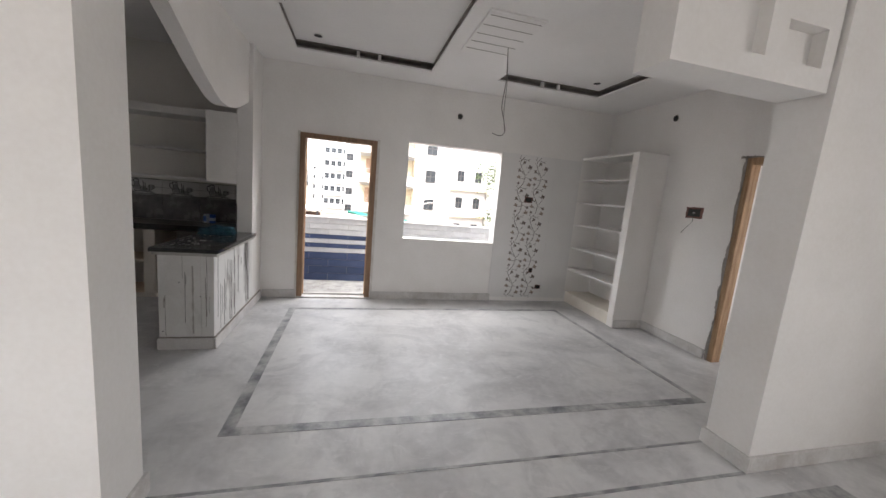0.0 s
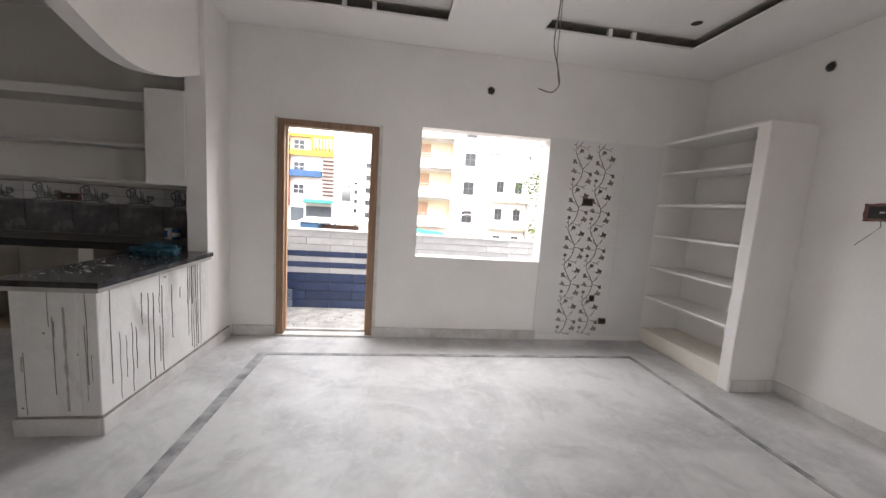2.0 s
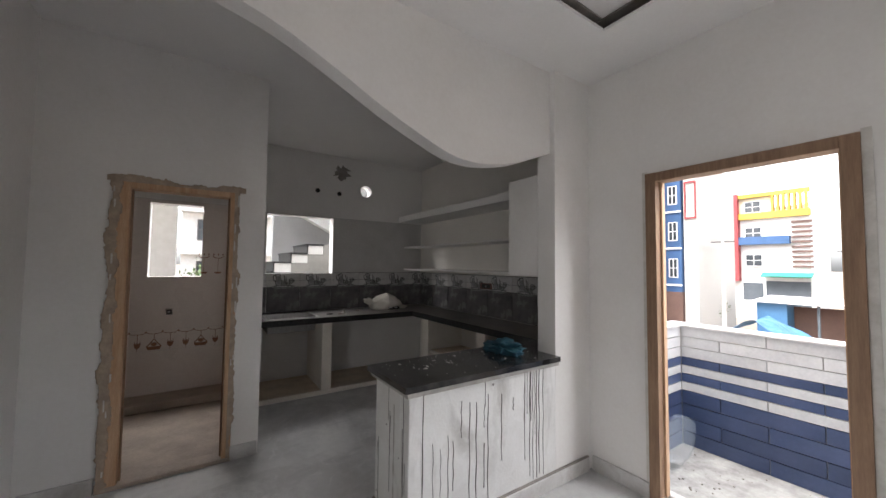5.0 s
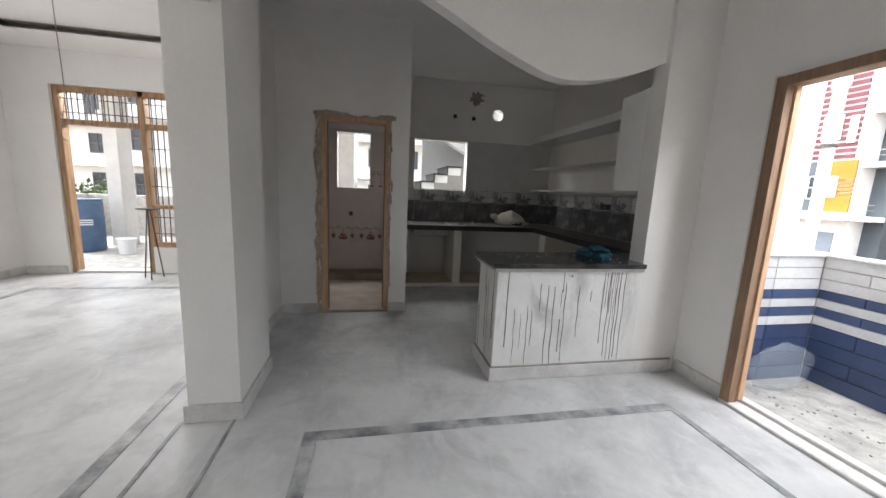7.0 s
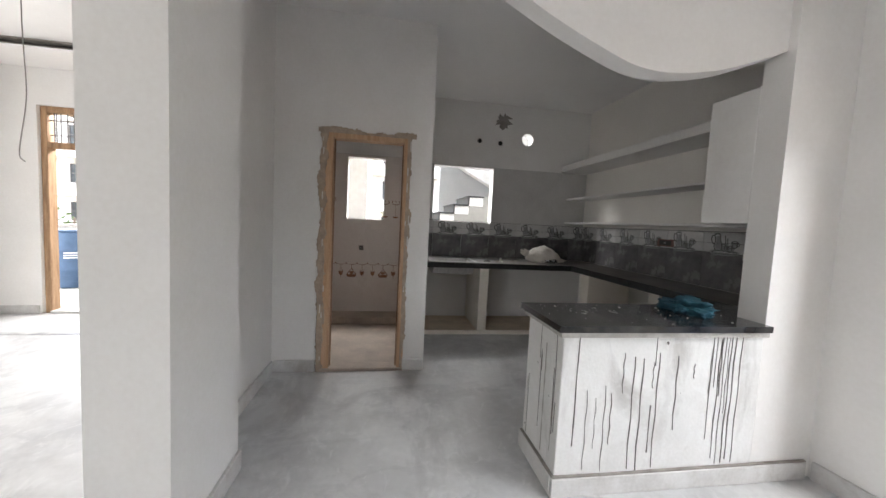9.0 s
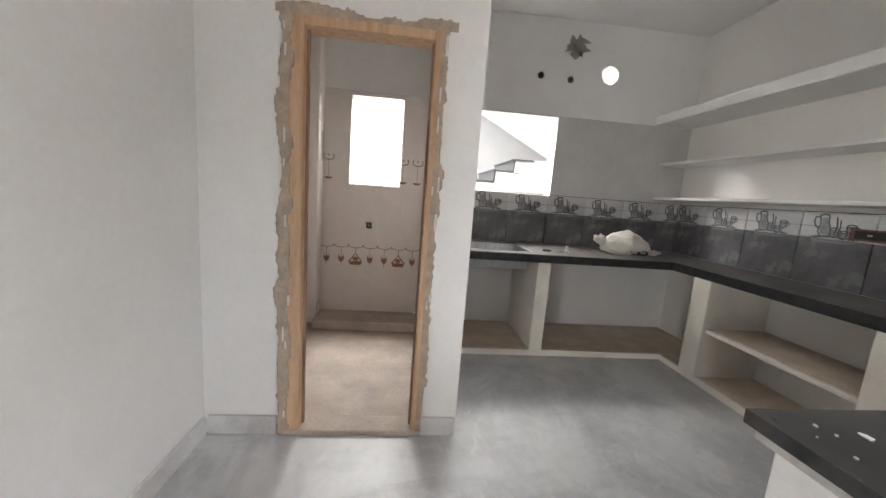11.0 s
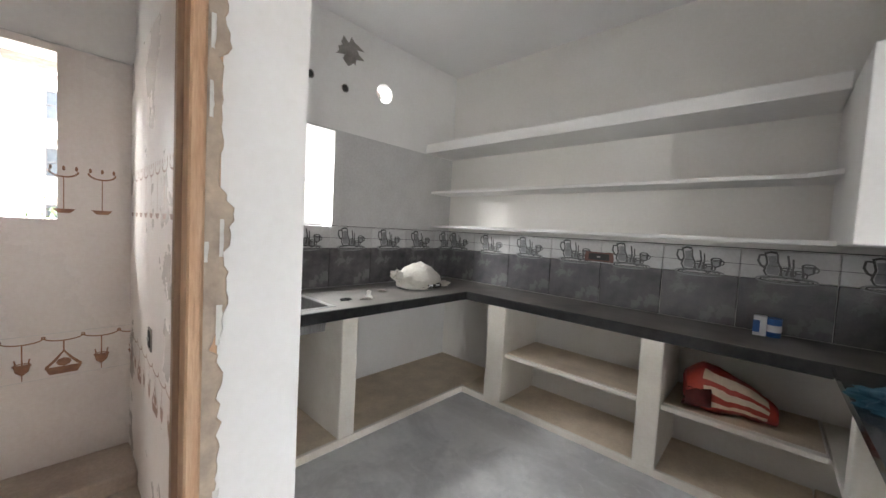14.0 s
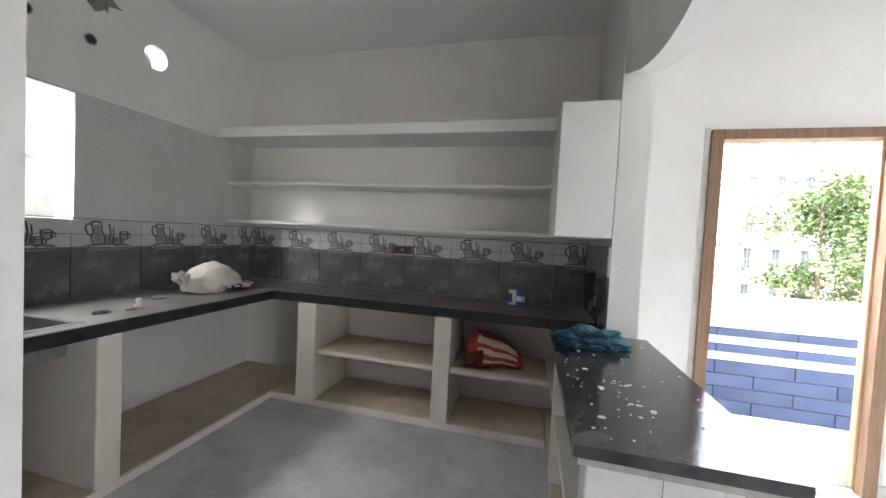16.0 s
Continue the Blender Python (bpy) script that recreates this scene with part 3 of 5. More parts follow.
part("mortar_line", rough_edges(boxes((0.0, 0.016, -0.014, 1.52, 0.10, 0.108), (-0.42, 0.0, -0.016, 0.0, 0.10, 0.108)), 0.003, 15, 4), CEMENT, pen, "dark mortar line over the skirting")


def drips(n, length, seed, spread=None, thin=1.0):
    """Runs of grey slurry down a face: local x along it, z up, thin in y."""
    rnd = random.Random(seed)
    bm = bmesh.new()
    for i in range(n):
        x = rnd.uniform(0.02, length - 0.02) if not spread or rnd.random() < 0.6 else rnd.gauss(*spread)
        top = rnd.choice((0.855, 0.85, rnd.uniform(0.4, 0.83)))
        low = top - rnd.choice((rnd.uniform(0.08, 0.3), rnd.uniform(0.3, 0.68)))
        low = max(0.12, low)
        w = thin * rnd.choice((0.0018, 0.002, 0.0025, 0.0036))
        steps = max(3, int((top - low) / 0.05))
        prev = None
        for s in range(steps + 1):
            z = top + (low - top) * s / steps
            ww = w * rnd.uniform(0.6, 1.3) * (1.4 if s == steps else 1)
            cx = x + 0.004 * noise.noise(Vector((i * 3.1, z * 4, seed)))
            row = [bm.verts.new((cx - ww, -0.0015, z)), bm.verts.new((cx, -0.004, z)), bm.verts.new((cx + ww, -0.0015, z))]
            if prev:
                bm.faces.new((prev[0], prev[1], row[1], row[0]))
                bm.faces.new((prev[1], prev[2], row[2], row[1]))
            prev = row
    for i in range(n // 2):
        x, z, r = rnd.uniform(0.03, length - 0.03), rnd.uniform(0.14, 0.8), rnd.uniform(0.003, 0.011)
        k = [bm.verts.new((x + r * rnd.uniform(0.6, 1.2) * math.cos(a), -0.002, z + r * rnd.uniform(0.6, 1.2) * math.sin(a))) for a in [j * math.pi / 3 for j in range(6)]]
        bm.faces.new(k[::-1])
    bmesh.ops.recalc_face_normals(bm, faces=bm.faces[:])
    return bm


RUNS = [(0.34, 0.74, 0.53), (0.40, 0.72, 0.12), (0.45, 0.71, 0.11), (0.51, 0.69, 0.55), (0.54, 0.74, 0.12), (0.65, 0.72, 0.32), (0.75, 0.68, 0.6), (0.15, 0.55, 0.13), (0.20, 0.51, 0.24), (0.25, 0.57, 0.12),
        (0.285, 0.53, 0.26), (0.85, 0.76, 0.46), (0.90, 0.81, 0.15), (0.93, 0.82, 0.12), (0.965, 0.82, 0.12), (0.99, 0.84, 0.14), (1.03, 0.85, 0.12), (0.91, 0.84, 0.5), (0.95, 0.845, 0.4)]
rnd = random.Random(17)
for y, high, low in RUNS:
    part("cement_drip", turned(tube([(y + 0.003 * math.sin(9 * high + 14 * k / 9), -0.0015, high + (low - high) * k / 9) for k in range(10)], lambda u, q=rnd.uniform(0.0015, 0.0030): q * (0.75 + 0.4 * math.sin(7 * u) ** 2), 5), pose(0, 0, 0, 0, 0, 90)), DRIP, pen, "thin dark grey cement drip")
tagged(part("cement_spatter", turned(drips(5, 1.14, 11), pose(0, 0, 0, 0, 0, 90)), DRIP, pen, "dark grey cement spatter"), kind="stuff")
tagged(part("cement_spatter", turned(drips(7, 0.42, 12, None, 0.5), Matrix.Translation((-0.42, 0, 0))), DRIP, pen, "thin dark grey cement runs"), kind="stuff")
# broad trowel smears on the end


def smear(x0, z0, z1, w, seed):
    """A trowelled streak with uneven sides, thin in y."""
    bm = bmesh.new()
    prev = None
    n = int((z1 - z0) / 0.015)
    for i in range(n + 1):
        z = z0 + (z1 - z0) * i / n
        l = x0 - w * (0.5 + 0.5 * noise.noise(Vector((seed, z * 14, 0))))
        r = x0 + w * (0.5 + 0.5 * noise.noise(Vector((seed, z * 14, 5))))
        row = [bm.verts.new((l, -0.006, z)), bm.verts.new((r, -0.006, z))]
        if prev:
            bm.faces.new((prev[0], prev[1], row[1], row[0]))
        prev = row
    return bm


for k, (x0, z0, z1, w) in enumerate(((-0.16, 0.14, 0.74, 0.013), (-0.375, 0.37, 0.46, 0.012), (-0.06, 0.2, 0.5, 0.006))):
    part("cement_smear", smear(x0, z0, z1, w, k), SMEAR, pen, "grey cement smear")

# worktop: one granite run round the kitchen, with a sink cut
top = thing("worktop", (0, 0, 0.89), "black granite worktop, dusty and spotted with plaster", "worktop")
runs = [(-3.965, -3.235, 3.272, 3.47), (-3.965, -3.80, 3.47, 4.02), (-3.33, -3.235, 3.47, 4.02), (-3.965, -3.235, 4.02, 5.26), (-3.965, -1.09, 5.26, 5.795), (-1.09, -0.80, 5.26, 5.795)]
for r in runs:
    part("slab", boxes((*r, -0.033, 0)), GRANITE_DUST, top)
part("peninsula_slab", boxes((-1.09, -0.585, 3.745, 4.95, -0.033, 0), (-1.09, -0.795, 4.95, 5.26, -0.033, 0)), GRANITE, top, "polished black granite")
part("front_edge", rough_edges(soft_box(-3.25, -3.228, 3.272, 5.265, -0.068, -0.001, 0.006, 2), 0.002, 6, 2), EDGE, top)
part("front_edge", rough_edges(soft_box(-3.24, -1.08, 5.247, 5.268, -0.068, -0.001, 0.006, 2), 0.002, 6, 2), EDGE, top)
part("under_bed", boxes((-1.075, -0.60, 3.765, 4.95, -0.062, -0.033)), SMEAR, top, "grey mortar bed")

sink = thing("sink", (-3.565, 3.745, 0.885), "stainless steel kitchen sink set into the worktop", "sink")
bm = bmesh.new()
for (a, b, z0), (c, d, z1) in zip([(0.255, 0.30, 0.008), (0.225, 0.265, 0.008), (0.222, 0.262, 0.0), (0.21, 0.25, -0.15)], [(0.225, 0.265, 0.008), (0.222, 0.262, 0.0), (0.21, 0.25, -0.15), (0.12, 0.15, -0.17)]):
    lo = [(-a, -b, z0), (a, -b, z0), (a, b, z0), (-a, b, z0)]
    hi = [(-c, -d, z1), (c, -d, z1), (c, d, z1), (-c, d, z1)]
    for i in range(4):
        j = (i + 1) % 4
        bm.faces.new([bm.verts.new(p) for p in (lo[i], lo[j], hi[j], hi[i])])
bm.faces.new([bm.verts.new(p) for p in ((-0.12, -0.15, -0.17), (0.12, -0.15, -0.17), (0.12, 0.15, -0.17), (-0.12, 0.15, -0.17))])
bmesh.ops.remove_doubles(bm, verts=bm.verts[:], dist=1e-4)
bmesh.ops.solidify(bm, geom=bm.faces[:], thickness=0.003)
part("bowl", bm, STEEL, sink)
part("drain", turned(lathe([(0.035, 0), (0.04, 0.004), (0.03, 0.006), (0.012, 0.002)], 16), Matrix.Translation((0, 0, -0.168))), STEEL, sink)

# upper shelves and the closed pier beside them
up = thing("kitchen_wall_shelf", (-3.97, 5.39, 1.43), "long white putty kitchen wall shelf with three empty levels", "shelf")
part("top_slab", rough_edges(soft_box(0, 2.865, 0, 0.41, 0.74, 0.83, 0.008, 2), 0.003, 4, 3), WALL, up)
for z in (0.345, 0.0):
    part("shelf", rough_edges(soft_box(0, 2.865, 0.10, 0.41, z, z + 0.026, 0.005, 2), 0.004, 5, 3), WALL, up)
    part("shelf_bracket", prism([(2.74, 0.105), (2.865, 0.0), (2.865, 0.105)], z + 0.001, z + 0.025, "z"), WALL, up)
part("end_pier", soft_box(2.868, 3.178, -0.435, 0.41, 0.005, 0.775, 0.006, 2), WALL, up)


# ---------- balcony ----------
structure("balcony_floor", boxes((-0.6, 5.2, 5.536, 6.62, -0.2, -0.04)), BALC_FLOOR, "rough grey cement balcony floor strewn with grit", "floor")
wall = thing("parapet", (0, 0, -0.04), "tiled balcony parapet with blue and white bands", "parapet", kind="structure")
part("core", boxes((-0.6, 5.2, 6.475, 6.60, 0, 1.03), (-0.6, -0.475, 5.56, 6.475, 0, 1.03)), SMEAR, wall)
part("coping", soft_box(-0.6, 5.2, 6.44, 6.62, 1.03, 1.05, 0.004, 1), SKIRT, wall, "white coping")
part("coping", soft_box(-0.6, -0.44, 5.56, 6.44, 1.03, 1.05, 0.004, 1), SKIRT, wall, "white coping")
structure("balcony_column", boxes((-0.6, -0.462, 5.56, 6.12, 1.011, 3.05)), WALL, "white plastered balcony column", "column")
BANDS = [(0.0, 0.118, 0), (0.118, 0.236, 0), (0.236, 0.354, 0), (0.354, 0.47, 0), (0.47, 0.545, 1), (0.545, 0.618, 0), (0.618, 0.69, 1), (0.69, 0.762, 0), (0.762, 0.852, 1), (0.852, 0.942, 1), (0.942, 1.03, 1)]
tile_meshes = {}


def tile_mesh(w, h, m, t=0.012):
    key = (round(w, 3), round(h, 3), m.name)
    if key not in tile_meshes:
        bm = bmesh.new()
        g, e = 0.0011, 0.0025
        lo = [bm.verts.new((x, 0, z)) for x, z in ((g, g), (w - g, g), (w - g, h - g), (g, h - g))]
        hi = [bm.verts.new((x, -t, z)) for x, z in ((g + e, g + e), (w - g - e, g + e), (w - g - e, h - g - e), (g + e, h - g - e))]
        bm.faces.new(hi)
        for i in range(4):
            j = (i + 1) % 4
            bm.faces.new((lo[i], lo[j], hi[j], hi[i]))
        tile_meshes[key] = mesh("tile", bm, m)
    return tile_meshes[key]


def lay(parent, w, h, m, at):
    """One tile: local x along it, z up, its face towards -y."""
    ob = part("tile", tile_mesh(w, h, m), m, parent)
    ob.matrix_local = at
    return ob


for row, (z0, z1, white) in enumerate(BANDS):
    m = GREY_TILE if white else BLUE_TILE
    x = -0.475 - (0.3 if row % 2 else 0.0)
    while x < 4.2:
        a, b = max(x, -0.463), min(x + 0.6, 4.3)
        if b - a > 0.03:
            lay(wall, b - a, z1 - z0, m, pose(a, 6.475, z0))
        x += 0.6
    for a, b in ((5.57, 6.0), (6.0, 6.463)):
        lay(wall, b - a, z1 - z0, m, pose(-0.475, a, z0, 0, 0, 90))

PIPE = mat("white_pipe", (0.72, 0.72, 0.70), (0.62, 0.62, 0.60), 6, 0.4, 0.05)
pipe = thing("drain_pipe", (-0.85, 6.85, -5), "white drain pipe with dark clamps", "pipe")
part("pipe", tube([(0, 0, 0), (0, 0, 9)], 0.045, 12), PIPE, pipe, smooth=True)
for z in (6.9, 7.6, 8.3):
    part("clamp", tube([(0, 0, z), (0, 0, z + 0.03)], 0.056, 12), IRON, pipe)
PLASTIC = bpy.data.materials.new("clear_plastic")
PLASTIC.use_nodes = True
pb = PLASTIC.node_tree.nodes["Principled BSDF"]
pb.inputs["Base Color"].default_value, pb.inputs["Roughness"].default_value, pb.inputs["Alpha"].default_value = (0.55, 0.62, 0.70, 1), 0.25, 0.13
bm = bmesh.new()
bmesh.ops.create_icosphere(bm, subdivisions=4, radius=0.24)
for v in bm.verts:
    v.co = Vector((v.co.x * 0.35, v.co.y * 1.25, v.co.z * 0.8)) + noise.noise_vector(v.co * 9) * 0.03
    v.co.z = max(v.co.z, -0.17)
solid("plastic_wrap", bm, PLASTIC, "crumpled clear plastic wrap on the balcony floor", "plastic sheet", smooth=True, at=(-0.34, 6.05, 0.13))

# ---------- outside ----------
GROUND = mat("dusty_ground", (0.22, 0.18, 0.14), (0.16, 0.13, 0.10), 0.4, 0.95, 0.3, fine=9)
structure("ground", boxes((-1500, 1500, -1500, 1500, -5.4, -5.0)), GROUND, "dry sandy ground between buildings", "ground")
F_WHITE = mat("facade_white", (0.64, 0.63, 0.61), (0.57, 0.56, 0.54), 0.7, 0.8, 0.1, fine=8)
F_CREAM = mat("facade_cream", (0.54, 0.46, 0.33), (0.48, 0.41, 0.29), 0.8, 0.8, 0.1, fine=8)
F_RED = mat("facade_red", (0.25, 0.035, 0.038), (0.21, 0.03, 0.033), 0.8, 0.7, 0.1, fine=8)
F_YELLOW = mat("facade_yellow", (0.44, 0.28, 0.035), (0.38, 0.24, 0.03), 0.8, 0.7, 0.1, fine=8)
F_BLUE = mat("facade_blue", (0.03, 0.075, 0.17), (0.025, 0.065, 0.145), 0.8, 0.7, 0.1, fine=8)
F_MAROON = mat("facade_maroon", (0.13, 0.03, 0.04), (0.11, 0.025, 0.035), 0.8, 0.7, 0.1, fine=8)
F_ORANGE = mat("facade_orange", (0.36, 0.14, 0.01), (0.31, 0.12, 0.01), 0.8, 0.7, 0.1, fine=8)
F_GREY = mat("facade_slate", (0.05, 0.06, 0.07), (0.07, 0.08, 0.09), 0.8, 0.7, 0.1, fine=8)
F_BROWN = mat("facade_brown", (0.10, 0.055, 0.04), (0.085, 0.045, 0.035), 0.8, 0.7, 0.1, fine=8)
SHUTTER = mat("grey_shutter", (0.13, 0.15, 0.18), (0.11, 0.13, 0.15), 3, 0.5, 0.2, stretch=(1, 1, 8))
DARKGLASS = mat("dark_window_glass", (0.02, 0.025, 0.03), (0.05, 0.055, 0.06), 2, 0.1, 0.0)
TEAL = mat("green_shade_net", (0.015, 0.16, 0.12), (0.02, 0.13, 0.10), 6, 0.8, 0.2)
SHEET = mat("blue_sheet_metal", (0.03, 0.10, 0.20), (0.04, 0.12, 0.23), 3, 0.5, 0.2, stretch=(14, 1, 1))

win_meshes = {}


def facade_window(house, x, y, z, w, h, turn=0, m=None, bars=2):
    """A window part on a facade: frame with bars, and a pane under it. Faces -y before turning."""
    key = (w, h, m.name if m else "", bars)
    if key not in win_meshes:
        t = 0.07
        xs, zs = [-w / 2, -w / 2 + t], [-h / 2, -h / 2 + t, -0.03, 0.03, h / 2 - t, h / 2]
        for i in range(1, bars):
            xs += [-w / 2 + w * i / bars - 0.03, -w / 2 + w * i / bars + 0.03]
        xs += [w / 2 - t, w / 2]
        bm = bmesh.new()
        grid = [[bm.verts.new((a, 0.05, b)) for b in zs] for a in xs]
        faces = [bm.faces.new((grid[i][k], grid[i + 1][k], grid[i + 1][k + 1], grid[i][k + 1])) for i in range(len(xs) - 1) for k in range(5) if i % 2 == 0 or k % 2 == 0]
        out = bmesh.ops.extrude_face_region(bm, geom=faces)
        bmesh.ops.translate(bm, verts=[v for v in out["geom"] if isinstance(v, bmesh.types.BMVert)], vec=(0, -0.11, 0))
        bmesh.ops.delete(bm, geom=[v for v in bm.verts if not v.link_faces], context="VERTS")
        bmesh.ops.recalc_face_normals(bm, faces=bm.faces[:])
        win_meshes[key] = (mesh("window", bm, m or F_WHITE), mesh("pane", boxes((-w / 2 + 0.02, w / 2 - 0.02, -0.02, 0.01, -h / 2 + 0.02, h / 2 - 0.02)), DARKGLASS))
    f, p = win_meshes[key]
    ob = part("window", f, m, house)
    ob.matrix_local = pose(x, y, z, 0, 0, turn)
    part("pane", p, DARKGLASS, ob)
    return ob


def balcony_bay(house, x0, x1, y, z, inner, rail=True, depth=1.4, h=1.85):
    """A recessed-looking balcony: floor slab, parapet, back wall with a door, rail."""
    part("balcony_slab", boxes((x0, x1, y - depth, y, z - 0.9, z)), F_WHITE, house)
    part("balcony_back", boxes((x0 + 0.1, x1 - 0.1, y - 0.06, y - 0.02, z, z + h)), inner, house)
    part("balcony_side", boxes((x1 - 0.14, x1, y - depth, y - 0.06, z, z + h)), inner, house)
    part("balcony_door", boxes((x0 + 0.7, x0 + 1.6, y - 0.1, y - 0.06, z, z + 1.6)), WOOD_DARK, house)
    part("balcony_door", boxes((x0 + 2.1, x0 + 3.5, y - 0.1, y - 0.06, z + 0.2, z + 1.6)), WOOD_DARK, house)
    if rail:
        bm = boxes((x0, x1, y - depth, y - depth + 0.05, z + 0.45, z + 0.5), (x0, x1, y - depth, y - depth + 0.05, z + 0.22, z + 0.25))
        for i in range(9):
            a = x0 + (x1 - x0) * i / 8
            box(bm, a, a + 0.05, y - depth + 0.05, y - depth + 0.09, z, z + 0.5)
        part("rail", bm, STEEL, house)


# white apartment block with balconies
h = thing("apartment_building", (0.3, 40.5, -5), "white apartment block with stacked balconies", "building")
part("wall", boxes((0, 10.6, 0, 10, 0, 17.5)), F_WHITE, h)
part("roof", boxes((-0.3, 10.8, -0.3, 10.3, 17.5, 17.9)), F_WHITE, h)
for i, z in enumerate((0.45, 3.5, 6.55, 9.6, 12.6)):
    facade_window(h, 8.25, -0.02, z + 5, 1.15, 1.35, m=IRON)
    balcony_bay(h, 0.4, 6.3, 0, z + 5 - 0.35, F_CREAM, rail=True)
part("awning", turned(boxes((0.0, 2.4, -0.9, 0.0, 0, 0.06)), Matrix.Translation((0.8, -1.3, 16.4)) @ pose(0, 0, 0, 35, 0, 0)), SHUTTER, h)

# plain white blocks with cream trim further along
def block(name, x, y, w, d, top, wall_m, trim, label, floors, first=-3.5, n=3, group="", win_m=None, ww=1.0, wh=1.2):
    hh = thing(name, (x, y, -5), label, "building", group)
    part("wall", boxes((0, w, 0, d, 0, top + 5)), wall_m, hh)
    part("roof", boxes((-0.25, w + 0.25, -0.25, d + 0.25, top + 5, top + 5.3)), wall_m, hh)
    for i in range(floors):
        z = first + 5 + 3.0 * i
        for k in range(n):
            facade_window(hh, w * (k + 0.5) / n, -0.02, z + 1.4, ww, wh, m=win_m)
        if trim:
            part("ledge", boxes((-0.1, w + 0.1, -0.5, -0.03, z - 0.25, z)), trim, hh)
    return hh


block("apartment_building", 10.95, 40.2, 4.2, 9, 7.4, F_WHITE, F_CREAM, "white house with cream ledges and small windows", 3, n=2, win_m=IRON, ww=0.8)
block("apartment_building", 15.25, 38.0, 6.0, 9, 13.5, F_WHITE, F_CREAM, "tall white house with narrow windows", 6, n=3, win_m=F_GREY, ww=0.6, wh=1.8)
block("apartment_building", -1.6, 68.0, 3.2, 9, 10.5, F_WHITE, None, "narrow white block with dark windows in the distance", 5, n=2, win_m=IRON, ww=1.2)
block("apartment_building", -7.2, 92.0, 7.0, 10, 9.0, F_WHITE, F_WHITE, "pale white block far behind", 5, n=5, win_m=F_GREY)
block("apartment_building", -14.0, 120.0, 30.0, 10, 7.0, F_WHITE, F_WHITE, "long pale block far behind", 4, n=10, win_m=F_GREY, group="far houses")

# red and yellow block
h = thing("apartment_building", (-20.9, 62, -3.3), "cream block with a red tower and yellow roof louvres", "building")
part("wall", boxes((0, 11.3, 0, 10, -1.7, 12.6)), F_WHITE, h)
part("red_tower", boxes((2.1, 4.7, -0.9, 0, 3.2, 14.6)), F_RED, h)
part("roof_band", boxes((4.7, 11.4, -0.6, 0, 11.2, 12.0)), F_YELLOW, h)
part("roof_cap", boxes((4.7, 11.4, -0.6, 0, 14.0, 14.5)), F_YELLOW, h)
for i in range(7):
    part("louvre", boxes((8.0 + i * 0.5, 8.2 + i * 0.5, -0.6, 0, 12.0, 14.0)), F_YELLOW, h)
part("back_wall", boxes((4.7, 8.0, -0.2, 0, 12.0, 14.0)), F_CREAM, h)
part("blue_band", boxes((4.7, 9.6, -0.8, 0, 7.9, 8.9)), F_BLUE, h)
part("green_awning", turned(boxes((0, 4.6, -1.2, 0, 0, 0.1)), Matrix.Translation((6.9, -0.1, 4.3)) @ pose(0, 0, 0, 25, 0, 0)), TEAL, h)
part("shop_front", boxes((7.2, 11.2, -0.08, -0.02, 0.2, 3.3)), F_GREY, h)
part("shop_front", boxes((4.9, 6.9, -0.08, -0.02, 0.8, 3.0)), F_GREY, h)
for i in range(10):
    part("brown_louvre", boxes((9.7, 11.5, -0.25, -0.02, 5.0 + i * 0.6, 5.25 + i * 0.6)), F_BROWN, h)
for z in (5.3, 8.4, 11.4):
    facade_window(h, 1.1, -0.02, z, 1.3, 1.2, m=F_GREY)
    facade_window(h, 3.4, -0.92, z + 0.3, 1.4, 1.6, m=F_GREY)
for z in (5.9, 9.4, 12.8):
    facade_window(h, 6.1, -0.22, z, 1.7, 1.5, m=F_WHITE)

# striped block with coloured panels
h = thing("apartment_building", (-21.5, 31.4, -5), "block with maroon stripes and orange and grey panels", "building")
part("wall", boxes((2.6, 6.5, 0, 9, 0, 18)), F_WHITE, h)
for i in range(22):
    part("stripe", boxes((3.9, 6.1, -0.08, -0.01, 9.5 + i * 0.36, 9.72 + i * 0.36)), F_MAROON, h)
part("grey_panel", boxes((3.9, 5.05, -0.1, -0.01, 6.2, 9.35)), F_GREY, h)
part("orange_panel", boxes((5.05, 6.35, -0.1, -0.01, 8.2, 9.35)), F_ORANGE, h)
part("orange_panel", boxes((5.05, 6.35, -0.1, -0.01, 6.2, 7.2)), F_ORANGE, h)
for i in range(4):
    part("stripe", boxes((5.6, 6.35, -0.1, -0.01, 7.25 + i * 0.24, 7.4 + i * 0.24)), F_ORANGE, h)
part("lintel", boxes((3.2, 6.7, -0.7, -0.01, 5.7, 6.0)), F_WHITE, h)
part("garage_shutter", boxes((4.4, 5.9, -0.06, -0.01, 2.6, 4.9)), SHUTTER, h)
facade_window(h, 4.55, -0.12, 7.7, 1.0, 1.5)
facade_window(h, 4.75, -0.1, 11.4, 1.0, 1.5)
facade_window(h, 4.75, -0.1, 14.6, 1.0, 1.5)
part("white_patch", boxes((5.1, 5.6, -0.15, -0.11, 7.1, 8.4)), F_WHITE, h)
part("white_patch", boxes((5.6, 6.0, -0.15, -0.09, 10.4, 12.0)), F_WHITE, h)
part("side_recess", boxes((6.5, 7.4, 1.2, 9, 0, 18)), F_GREY, h)
for z in (5.7, 8.9, 12.0):
    part("recess_slab", boxes((6.5, 7.4, 0.1, 1.2, z, z + 0.3)), F_WHITE, h)
    part("recess_rail", boxes((6.5, 7.4, 0.1, 0.14, z + 0.95, z + 1.0), (6.5, 7.4, 0.1, 0.14, z + 0.65, z + 0.68)), STEEL, h)
part("orange_post", boxes((2.2, 2.6, -0.3, 0.0, 6, 18)), F_ORANGE, h)
